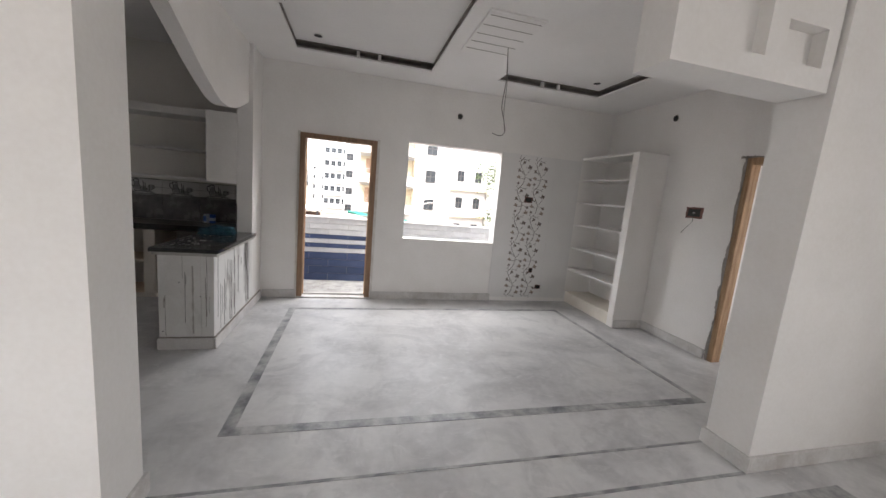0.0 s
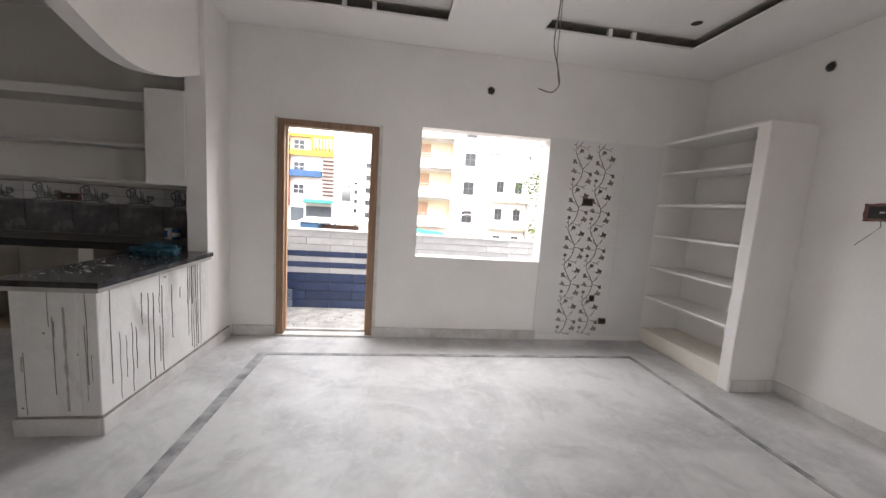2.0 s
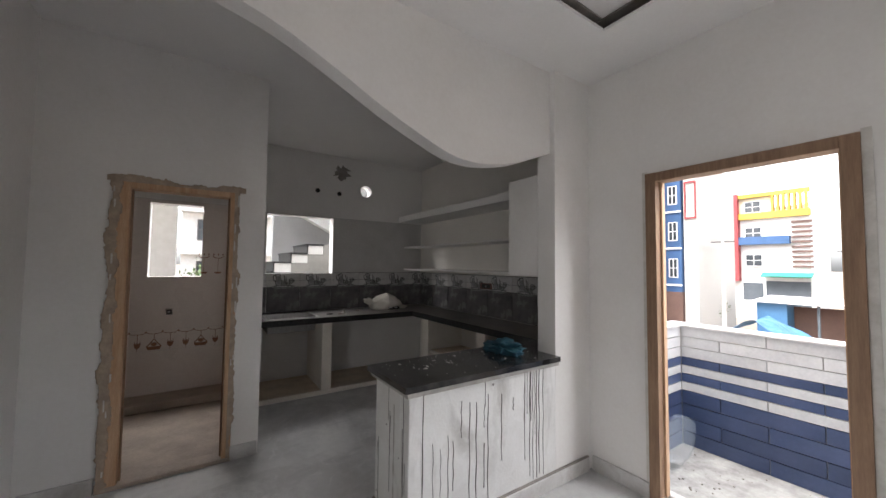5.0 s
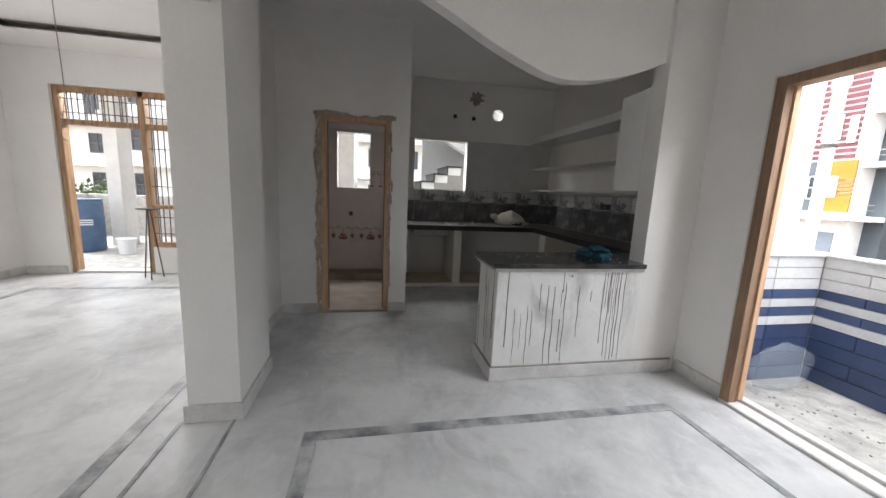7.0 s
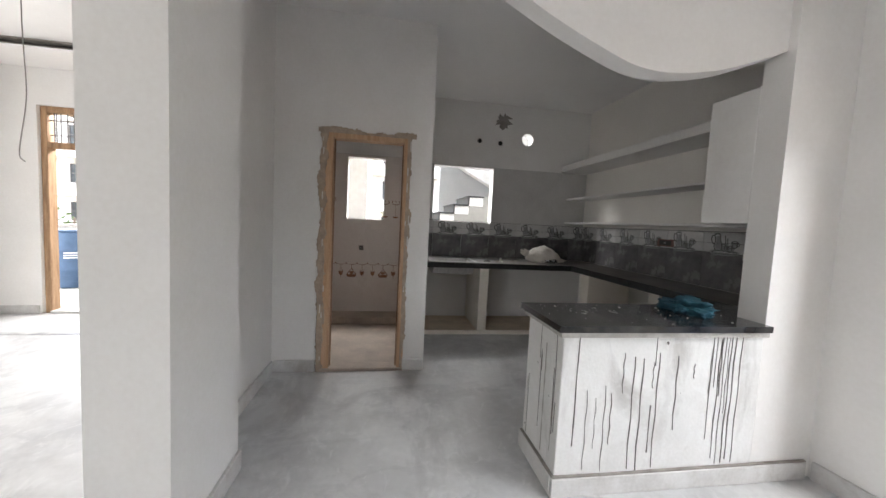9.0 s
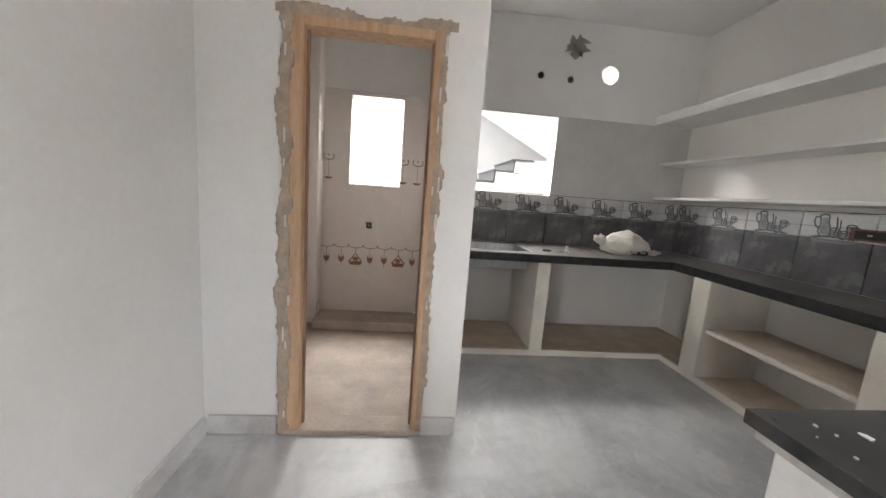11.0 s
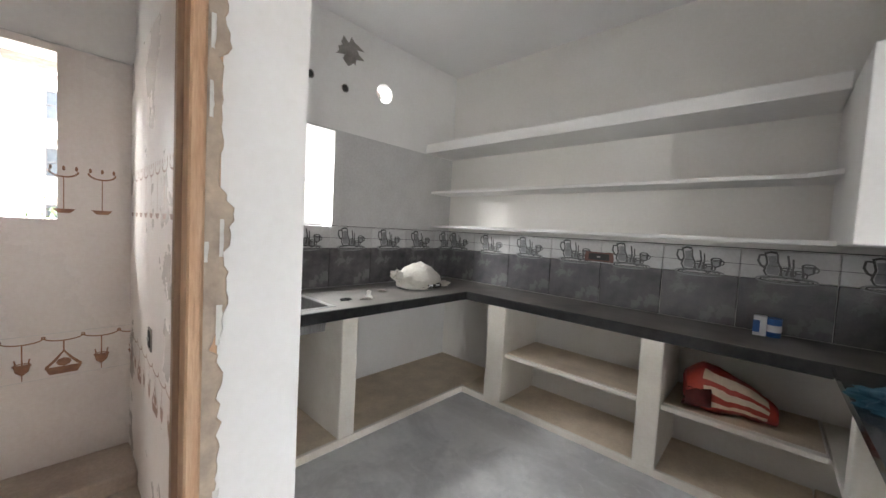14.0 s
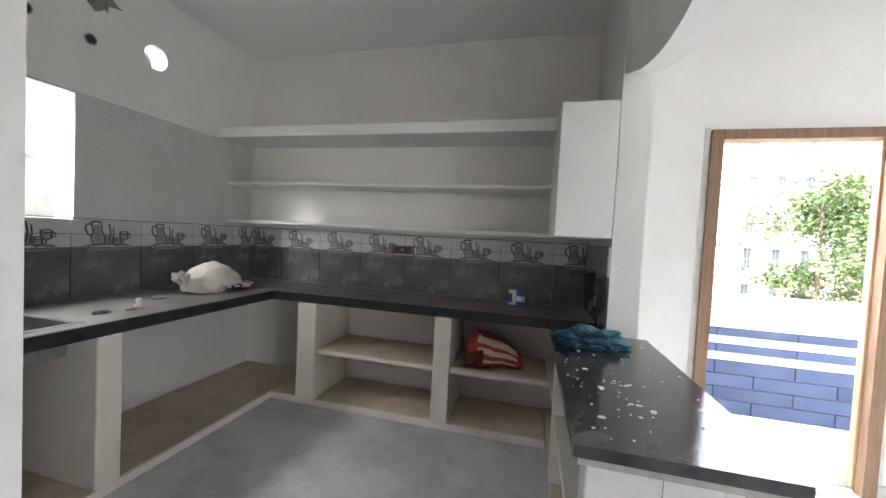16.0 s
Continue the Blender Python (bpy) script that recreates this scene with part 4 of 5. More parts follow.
# blue block and its pale neighbour
h = thing("apartment_building", (-17.3, 36.0, -5), "blue block with white framed windows over brown ground floor", "building")
part("wall", boxes((0, 4.7, 0, 9, 4.5, 17.5)), F_BLUE, h)
part("ground_floor", boxes((-0.05, 4.75, -0.05, 9, 0, 4.5)), F_BROWN, h)
for z in (6.5, 9.6, 12.7, 15.6):
    facade_window(h, 0.9, -0.02, z, 1.1, 1.6)
    facade_window(h, 2.5, -0.02, z + 0.7, 0.9, 1.4)
    facade_window(h, 4.1, -0.02, z, 0.7, 1.6)
    part("floor_band", boxes((-0.05, 4.75, -0.12, -0.01, z - 1.5, z - 1.35)), F_WHITE, h)
facade_window(h, 1.0, -0.07, 3.0, 1.2, 1.6)
h = thing("apartment_building", (-12.5, 36.3, -5), "narrow pale block with a red outlined bay", "building")
part("wall", boxes((0, 1.0, 0, 8, 0, 15.2)), SMEAR, h)
part("bay_outline", boxes((0.1, 0.95, -0.12, -0.01, 10.6, 10.75), (0.1, 0.95, -0.12, -0.01, 13.6, 13.75), (0.1, 0.2, -0.12, -0.01, 10.75, 13.6), (0.85, 0.95, -0.12, -0.01, 10.75, 13.6)), F_RED, h)

# shed, tarpaulin, poles, ring
h = thing("shed", (-9.4, 42.0, -4.6), "open shed with blue sheet-metal side and pale roof", "shed")
part("side", boxes((0, 1.9, 0, 0.1, 0, 3.3), (1.8, 1.9, 0.1, 4, 0, 3.3)), SHEET, h)
part("roof", turned(boxes((-0.2, 6.2, -0.4, 4.3, 0, 0.12)), Matrix.Translation((0, 0, 3.35)) @ pose(0, 0, 0, 3, 0, 0)), F_WHITE, h)
part("inside", boxes((1.9, 6.0, 2.0, 2.1, 0, 3.0)), F_BROWN, h)
for x in (3.6, 5.8):
    part("post", boxes((x, x + 0.15, 0, 0.15, 0, 3.3)), F_GREY, h)
bm = bmesh.new()
bmesh.ops.create_grid(bm, x_segments=16, y_segments=10, size=1)
for v in bm.verts:
    v.co = Vector((v.co.x * 2.2, v.co.y * 1.4, 1.4 - abs(v.co.x) * 1.2 + 0.25 * noise.noise(v.co * 2.2)))
solid("tarpaulin", bm, SHEET, "sagging blue tarpaulin on a heap", "tarpaulin", at=(-6.2, 31, -2.9))
bm = bmesh.new()
bmesh.ops.create_grid(bm, x_segments=16, y_segments=10, size=1)
for v in bm.verts:
    v.co = Vector((v.co.x * 2.4, v.co.y * 1.2, 0.5 - v.co.x * 0.25 + 0.2 * noise.noise(v.co * 2.2)))
solid("shade_net", bm, TEAL, "green shade net stretched over a yard", "shade net", at=(2.4, 28, -1.0))
for x, y, z in ((-10.2, 37.5, 9.5), (-5.0, 50.0, 9)):
    p = thing("utility_pole", (x, y, -5), "grey concrete utility pole with a cross arm", "pole", "street poles")
    part("pole", tube([(0, 0, 0), (0, 0, z)], lambda t: 0.16 - 0.06 * t, 8), SMEAR, p)
    part("cross_arm", boxes((-0.8, 0.8, -0.05, 0.05, z - 0.9, z - 0.8)), IRON, p)
ring = thing("metal_ring", (5.2, 23.0, -1.2), "round metal garden ring on a fence", "garden ornament")
part("ring", tube([(1.15 * math.cos(a), 0, 1.3 + 1.15 * math.sin(a)) for a in [2 * math.pi * i / 40 for i in range(40)]], 0.05, 8, True), SMEAR, ring)
part("inner_ring", tube([(0.95 * math.cos(a), 0.02, 1.25 + 0.95 * math.sin(a)) for a in [2 * math.pi * i / 40 for i in range(40)]], 0.03, 8, True), SMEAR, ring)
part("stand", boxes((-1.3, 1.3, -0.1, 0.1, -3.1, 0.15)), F_WHITE, ring)

# ---------- trees and bushes ----------
LEAF = random_tone(mat("tree_leaf", (0.04, 0.075, 0.02), (0.08, 0.105, 0.03), 3, 0.6, 0.1), 0.9, 1.1)
BARK = mat("bark", (0.16, 0.12, 0.09), (0.10, 0.08, 0.06), 6, 0.9, 0.6)


def tree(name, at, height, spread, leaves, seed, label, trunk=True, leaf=0.16):
    rnd = random.Random(seed)
    t = thing(name, at, label, "tree" if trunk else "bush")
    ends = []
    bm = bmesh.new()
    if trunk:
        join(bm, tube([(0, 0, 0), (0.1, 0.05, height * 0.3), (0.05, -0.1, height * 0.55), (0, 0, height * 0.9)], lambda u: 0.16 * (1 - 0.8 * u), 8))
    for i in range(16):
        a, up = rnd.uniform(0, 6.28), rnd.uniform(0.3, 1.0)
        z0 = height * rnd.uniform(0.25 if trunk else 0.0, 0.8)
        r = spread * rnd.uniform(0.5, 1.0) * (1.15 - 0.5 * abs(z0 / height - 0.5))
        e = Vector((r * math.cos(a), r * math.sin(a), min(height, z0 + r * up * 0.6)))
        mid = Vector((e.x * 0.45, e.y * 0.45, (z0 + e.z) / 2 + 0.15))
        join(bm, tube([(0, 0, z0), mid, e], lambda u: 0.05 * (1 - 0.8 * u), 5))
        ends += [(mid, r * 0.35), (e, r * 0.42), (mid.lerp(e, 0.5), r * 0.4)]
    part("trunk", bm, BARK, t)
    verts, faces = [], []
    for i in range(leaves):
        c, r = rnd.choice(ends)
        p = c + Vector((rnd.gauss(0, 1), rnd.gauss(0, 1), rnd.gauss(0, 0.7))) * r * 0.6
        d = Vector((rnd.gauss(0, 1), rnd.gauss(0, 1), rnd.gauss(-0.3, 0.7))).normalized()
        s = d.cross(Vector((rnd.gauss(0, 1), rnd.gauss(0, 1), rnd.gauss(0, 1)))).normalized()
        q = leaf * rnd.uniform(0.6, 1.3)
        k = len(verts)
        verts += [tuple(p), tuple(p + d * q * 0.5 + s * q * 0.25), tuple(p + d * q), tuple(p + d * q * 0.5 - s * q * 0.25)]
        faces.append((k, k + 1, k + 2, k + 3))
    me = bpy.data.meshes.new("crown")
    me.from_pydata(verts, [], faces)
    me.materials.append(LEAF)
    tagged(part("crown", me, LEAF, t), kind="stuff")
    return t


tree("tree", (13.5, 26.0, -5), 11.6, 3.2, 14000, 1, "leafy green tree beside the balcony", leaf=0.24)
tree("tree", (17.2, 27.5, -5), 14.5, 3.0, 6000, 2, "tall thin green tree behind the first", leaf=0.24)
for k, (x, y, s) in enumerate(((7.8, 26.5, 1.2), (9.6, 26.5, 1.5), (-13.2, 41.0, 1.7))):
    tree("bush", (x, y, -3.6 if k < 2 else -4.2), 2.6, s, 2600, 5 + k, "low green bush in a yard", False, 0.2)

# ---------- west side: outside stair, porch, street ----------
ST_GREY = mat("stair_render", (0.24, 0.235, 0.22), (0.19, 0.185, 0.175), 3.0, 0.85, 0.2)
ST_PALE = mat("stair_pale_paint", (0.42, 0.43, 0.44), (0.37, 0.38, 0.39), 2.0, 0.8, 0.1)
ST_WHITE = mat("stair_white_paint", (0.58, 0.58, 0.57), (0.50, 0.50, 0.49), 2.0, 0.8, 0.1)
stair = thing("outside_stair", (0, 0, 0), "white outdoor staircase with dark stone treads", "staircase")
part("back_wall", boxes((-7.6, -7.45, 4.1, 8.0, -5, 6)), ST_PALE, stair, "pale painted wall")
# unseen wall, added to cut the light reaching the stair
part("stair_shade_wall", boxes((-7.45, -4.4, 7.85, 8.0, -5, 3.7)), ST_PALE, stair)
outline = [(3.0, 0.2)]
for i in range(-4, 2):
    outline += [(4.03 + 0.25 * i, 1.695 + 0.148 * (i - 1) - 0.018), (4.03 + 0.25 * i, 1.695 + 0.148 * i - 0.17)]
outline += [(4.54, 1.673), (4.54, 1.843), (5.9, 1.843), (5.9, 0.2)]
part("flight", prism(outline, -6.1, -5.05), ST_GREY, stair, "grey rendered flight")
for i in range(-4, 2):
    y, z = 4.03 + 0.25 * i, 1.695 + 0.148 * i
    part("step", soft_box(-6.1, -5.045, y + 0.012, y + 0.255, z - 0.17, z - 0.026, 0.004, 1), ST_WHITE, stair, "white painted step end")
    part("riser", boxes((-6.1, -5.03, y - 0.012, y + 0.011, z - 0.148, z - 0.026)), EDGE, stair, "dark stone riser")
    part("tread", soft_box(-6.1, -5.02, y - 0.03, y + 0.255, z - 0.025, z, 0.006, 1), EDGE, stair, "dark stone tread")
part("upper_flight", prism([(3.6, 2.88), (6.2, 1.535), (6.2, 3.69), (3.6, 3.69)], -6.4, -6.2), ST_WHITE, stair, "white side of the upper flight")
# slab out of view, added so that less sky reaches the steps
part("stair_shade_slab", boxes((-8.4, -4.27, 3.31, 8.0, 3.7, 3.85)), CEMENT, stair, "unseen slab added to shade the stair")
part("landing", boxes((-6.1, -5.05, 5.91, 7.85, 1.69, 1.843)), ST_GREY, stair)

# out-of-view slab, added to keep sun out of the invented south opening
structure("south_sun_block", boxes((-4.2, 4.4, -3.6, -1.9, 2.55, 2.65)), CEMENT, "unseen slab that keeps sun out of the living room opening", "canopy")
structure("porch_floor", boxes((-8.2, -4.25, -3.6, 2.6, -0.2, -0.02)), BALC_FLOOR, "dusty bright porch floor", "floor")
# slab assumed above the pillars, out of view, added to dim porch and stair
structure("porch_shade_slab", boxes((-8.4, -4.26, -3.8, 3.3, 3.21, 3.36)), CEMENT, "unseen slab over the porch that blocks skylight", "roof")
structure("porch_parapet", boxes((-8.2, -8.05, -3.6, 2.6, -0.02, 0.95), (-8.05, -4.25, -3.75, -3.6, -0.02, 0.95)), SMEAR, "grey rendered parapet", "parapet")
structure("porch_pillar", boxes((-6.92, -6.5, -2.22, -1.98, -0.02, 3.2)), F_WHITE, "white porch pillar", "pillar")
structure("porch_pillar", boxes((-8.3, -7.9, 1.9, 2.4, -0.02, 3.2)), F_WHITE, "white porch pillar", "pillar")
block("apartment_building", -46.0, -40.0, 8.0, 8, 9.0, F_WHITE, F_CREAM, "white street house down the road", 4)


def west_block(y, w, x, top, m, label, first=-3.6, floors=4, n=3):
    hh = thing("apartment_building", (x, y, -5), label, "building")
    part("wall", boxes((-9, 0, 0, w, 0, top + 5)), m, hh)
    part("roof", boxes((-9.2, 0.2, -0.2, w + 0.2, top + 5, top + 5.3)), m, hh)
    for i in range(floors):
        for k in range(n):
            facade_window(hh, 0.02, w * (k + 0.5) / n, first + 5 + 3 * i + 1.5, 1.2, 1.5, 90, IRON)
        part("ledge", boxes((0.03, 0.9, -0.1, w + 0.1, first + 5 + 3 * i - 0.3, first + 5 + 3 * i)), F_WHITE, hh)


west_block(-26.0, 9.0, -32.0, 8.0, F_WHITE, "white street house with dark windows")
west_block(-14.0, 11.0, -26.0, 9.5, F_WHITE, "pale street house with ledges")
west_block(1.5, 9.0, -30.0, 8.5, F_WHITE, "pale street house with ledges and dark windows")
west_block(13.0, 9.0, -34.0, 9.0, F_CREAM, "cream street house down the road")
tree("tree", (-13.0, -7.6, -5), 6.6, 1.9, 3500, 21, "small green tree in front of the porch", leaf=0.2)
tree("tree", (-16.0, 3.6, -5), 7.2, 1.6, 3000, 22, "small green street tree", leaf=0.2)

drum = thing("water_drum", (-5.97, -2.32, -0.02), "blue plastic water drum on the porch", "drum")
part("body", lathe([(0.26, 0), (0.285, 0.03), (0.29, 0.28), (0.30, 0.30), (0.29, 0.32), (0.29, 0.60), (0.30, 0.62), (0.29, 0.64), (0.285, 0.90), (0.27, 0.94)], 28), DRUM, drum, smooth=True)
part("rim", turned(lathe([(0.27, 0), (0.29, 0.005), (0.29, 0.03), (0.25, 0.035)], 28), Matrix.Translation((0, 0, 0.93))), DRUM, drum)
part("label", turned(boxes(*[(0.29, 0.296, -0.12, 0.12, z, z + 0.02) for z in (0.5, 0.54, 0.58)]), pose(0, 0, 0, 0, 0, 35)), TINWHITE, drum, "worn white print")
buck = thing("bucket", (-5.68, -1.49, -0.02), "white plastic bucket on the porch", "bucket")
part("body", lathe([(0.11, 0), (0.115, 0.01), (0.145, 0.27), (0.152, 0.275), (0.152, 0.29), (0.14, 0.29), (0.11, 0.02)], 22), TINWHITE, buck, smooth=True)

# entrance frame with grilles
fr = thing("door_4", (-4.16, -1.24, 0), "wide wooden entrance frame with iron grilles", "door frame", kind="structure")
for y in (0.0, 0.98, 2.12):
    part("post", soft_box(-0.06, 0.06, y, y + 0.07, 0, 2.52, 0.005, 1), WOOD, fr)
part("head", soft_box(-0.06, 0.06, 0.07, 2.12, 2.45, 2.52, 0.005, 1), WOOD, fr)
for a, b in ((0.07, 0.98), (1.05, 2.12)):
    part("transom", soft_box(-0.055, 0.055, a, b, 2.03, 2.10, 0.005, 1), WOOD, fr)
part("sill_rail", soft_box(-0.055, 0.055, 1.05, 2.12, 0.38, 0.45, 0.005, 1), WOOD, fr)
part("mid_rail", soft_box(-0.05, 0.05, 1.05, 2.12, 0.93, 0.99, 0.005, 1), WOOD, fr)
part("threshold", soft_box(-0.09, 0.09, 0.07, 0.98, 0, 0.03, 0.005, 1), SKIRT, fr)
structure("wall_under_grille", boxes((-4.25, -4.06, -0.19, 0.95, 0, 0.38)), WALL, "low white wall under the grille", "wall")


def grille(a, b, z0, z1, n):
    bm = bmesh.new()
    for i in range(n):
        y = a + (b - a) * (i + 0.5) / n
        box(bm, -0.006, 0.006, y - 0.005, y + 0.005, z0, z1)
        if i % 3 == 0:
            box(bm, -0.006, 0.006, y + 0.018, y + 0.028, z0, z1)
    for z in (z0 + (z1 - z0) * 0.25, z0 + (z1 - z0) * 0.75):
        box(bm, 0.007, 0.016, a, b, z - 0.006, z + 0.006)
    part("grille", bm, IRON, fr, "dark iron bars")


grille(0.07, 0.98, 2.10, 2.45, 13)
grille(1.05, 2.12, 2.10, 2.45, 14)
grille(1.05, 2.12, 0.99, 2.03, 14)
grille(1.05, 2.12, 0.45, 0.93, 14)


# ---------- printed motifs ----------
def ribbon(bm, pts, w, y=0.0):
    """A flat printed line of width w in the x-z plane, facing -y."""
    P = [Vector((p[0], 0, p[1])) for p in pts]
    prev = None
    for i, p in enumerate(P):
        d = (P[min(i + 1, len(P) - 1)] - P[max(i - 1, 0)])
        s = Vector((-d.z, 0, d.x)).normalized() * w / 2
        row = [bm.verts.new((p.x + s.x, y, p.z + s.z)), bm.verts.new((p.x - s.x, y, p.z - s.z))]
        if prev:
            f = bm.faces.new((prev[0], prev[1], row[1], row[0]))
        prev = row


def blot(bm, pts, y=0.0):
    bm.faces.new([bm.verts.new((a, y, b)) for a, b in pts])


def face_front(bm):
    """All printed faces look towards -y."""
    for f in bm.faces:
        f.normal_update()
        if f.normal.y > 0:
            f.normal_flip()
    return bm


def oval(cx, cz, rx, rz, n=14, a0=0.0, a1=6.2832):
    return [(cx + rx * math.cos(a0 + (a1 - a0) * i / n), cz + rz * math.sin(a0 + (a1 - a0) * i / n)) for i in range(n + 1)]


def tea_set():
    """Jug, spoons, cups and saucer, as printed on the tiles; about 0.27 wide and 0.19 high."""
    dark, pale = bmesh.new(), bmesh.new()
    for k in range(3):
        ribbon(dark if k == 1 else pale, oval(0.0, 0.022, 0.135 - 0.02 * k, 0.022 - 0.004 * k, 26), 0.0085, 0.0003 * k)
    ribbon(dark, [(-0.105, 0.175), (-0.075, 0.185), (-0.045, 0.18)], 0.0120)
    ribbon(dark, [(-0.098, 0.17), (-0.088, 0.12), (-0.10, 0.07), (-0.085, 0.04), (-0.03, 0.04), (-0.022, 0.08), (-0.042, 0.13), (-0.045, 0.175)], 0.0105)
    ribbon(dark, [(-0.095, 0.165), (-0.125, 0.165), (-0.13, 0.13), (-0.115, 0.10), (-0.097, 0.09)], 0.0120)
    ribbon(dark, [(0.0, 0.05), (0.01, 0.11), (0.0, 0.17)], 0.0105)
    ribbon(dark, [(0.02, 0.05), (0.028, 0.10), (0.024, 0.15)], 0.0090)
    for cx, cz, r in ((0.0, 0.06, 0.026), (0.05, 0.05, 0.024), (0.09, 0.09, 0.026)):
        ribbon(dark, [(cx - r, cz + r), (cx - r * 0.8, cz - r * 0.6), (cx, cz - r), (cx + r * 0.8, cz - r * 0.6), (cx + r, cz + r)], 0.0105)
        ribbon(dark, oval(cx, cz + r, r, r * 0.3, 12), 0.0075)
        ribbon(dark, oval(cx + r * 1.15, cz + r * 0.2, r * 0.45, r * 0.55, 10), 0.0075)
    blot(pale, [(-0.085, 0.05), (-0.035, 0.05), (-0.03, 0.08), (-0.048, 0.13), (-0.052, 0.165), (-0.088, 0.16), (-0.08, 0.12), (-0.09, 0.08)], 0.0006)
    for cx, cz, r in ((0.0, 0.06, 0.02), (0.05, 0.05, 0.018), (0.09, 0.09, 0.02)):
        blot(pale, oval(cx, cz, r, r, 10)[:-1], 0.0006)
    return face_front(dark), face_front(pale)


d, p = tea_set()
TEA_DARK, TEA_PALE = mesh("tea_print", d, MOTIF), mesh("tea_print_fill", p, MOTIF_PALE)

back = thing("backsplash", (0, 0, 0.89), "dark tiled kitchen backsplash with printed tea sets", "backsplash", kind="structure")


def splash(length, start, place, wide=0.405):
    """Dark tiles with a pale row over them, and a tea set on each."""
    s = start
    while s < length:
        a, b = max(0, s), min(length, s + wide)
        if b - a > 0.02:
            lay(back, b - a, 0.325, TILE_DARK, place @ pose(a, 0, 0))
            lay(back, b - a, 0.175, TILE_LIGHT, place @ pose(a, 0, 0.325))
            c = s + wide / 2
            if 0.14 < c < length + 0.06:
                ob = part("tea_print", TEA_DARK, MOTIF, back)
                ob.matrix_local = place @ pose(c, -0.0135, 0.305)
                part("tea_print_fill", TEA_PALE, MOTIF_PALE, ob)
        s += wide


splash(3.18, -0.05, pose(-3.97, 5.80, 0), 0.425)
splash(2.53, -0.13, pose(-3.97, 3.27, 0, 0, 0, 90))
splash(0.84, 0.0, pose(-0.79, 5.80, 0, 0, 0, -90))
part("tile_line", boxes((-3.955, -0.79, 5.784, 5.79, 0.502, 0.508), (-3.961, -3.955, 3.27, 5.78, 0.502, 0.508), (-3.955, -0.805, 5.785, 5.7875, 0.405, 0.408), (-3.9575, -3.955, 3.28, 5.78, 0.405, 0.408)), MOTIF, back, "thin dark edge line")
GREY_PUTTY = mat("grey_wall_tile", (0.60, 0.585, 0.57), (0.52, 0.505, 0.49), 2.0, 0.35, 0.05)
part("upper_tiles", boxes(*[(-3.9695, -3.963, a, b, c, d) for a, b, c, d in pierced(3.27, 5.79, 0.51, 1.275, [(3.53, 4.37, 0.44, 1.263)])]), GREY_PUTTY, back, "plain pale grey upper tiles")

# vine panel of the hall
VINE_CURVE = smooth_curve([(0.128, 0.41), (0.125, 0.36), (0.102, 0.29), (0.066, 0.245), (0.036, 0.20), (0.044, 0.155), (0.080, 0.09), (0.117, 0.03), (0.128, 0.0)], 5)
TWIGS = [[(0.066, 0.245), (0.102, 0.24), (0.146, 0.23), (0.185, 0.255)], [(0.128, 0.395), (0.16, 0.392), (0.205, 0.38)],
         [(0.128, 0.005), (0.147, 0.03), (0.175, 0.055), (0.195, 0.10)], [(0.117, 0.03), (0.085, 0.045), (0.05, 0.075)], [(0.044, 0.155), (0.07, 0.165), (0.095, 0.18)],
         [(0.125, 0.375), (0.075, 0.375), (0.03, 0.38)], [(0.04, 0.21), (0.03, 0.26), (0.035, 0.29)]]


def leaf_shape(bm, x, z, ang, l, w):
    c, s = math.cos(ang), math.sin(ang)
    pts = [(0, 0), (0.3 * l, w), (0.7 * l, w * 0.8), (l, 0), (0.7 * l, -w * 0.7), (0.3 * l, -w)]
    blot(bm, [(x + a * c - b * s, z + a * s + b * c) for a, b in pts])


def vine_tile(low=0.0, high=0.41):
    """One repeat of the climbing vine, cut at the given heights."""
    stem, leaf, pale = bmesh.new(), bmesh.new(), bmesh.new()
    ribbon(stem, [p for p in VINE_CURVE if low <= p[1] <= high], 0.0075)
    for a in TWIGS:
        line = [p for p in smooth_curve(a, 4) if low <= p[1] <= high]
        if len(line) > 1:
            ribbon(stem, line, 0.0052)
    for x, z, size, turn, where in ((0.195, 0.125, 1.35, 0.35, leaf), (0.215, 0.365, 0.95, -0.6, leaf), (0.205, 0.285, 1.3, 0.2, pale), (0.03, 0.385, 1.1, 0.1, pale),
                                    (0.034, 0.30, 0.8, 0.4, leaf), (0.098, 0.19, 1.0, 0.5, leaf), (0.040, 0.085, 1.05, 2.4, leaf)):
        if low <= z <= high - 0.02:
            for ang, l, w in ((0.3, 0.034, 0.0115), (1.45, 0.038, 0.012), (2.8, 0.030, 0.0105), (-0.8, 0.025, 0.008)):
                leaf_shape(where, x, z, turn + ang, l * size, w * size)
    for x, z, ang in ((0.025, 0.245, 2.4), (0.022, 0.195, 2.6), (0.135, 0.12, 1.1), (0.165, 0.06, 0.3), (0.155, 0.225, -0.5), (0.11, 0.33, 0.5), (0.09, 0.06, 2.2)):
        if low <= z <= high:
            leaf_shape(leaf, x, z, ang, 0.024, 0.0045)
    return [mesh(n, face_front(b), m) for n, b, m in (("stem_print", stem, VINE), ("leaf_print", leaf, LEAF_GREY), ("pale_leaf_print", pale, LEAF_PALE))]


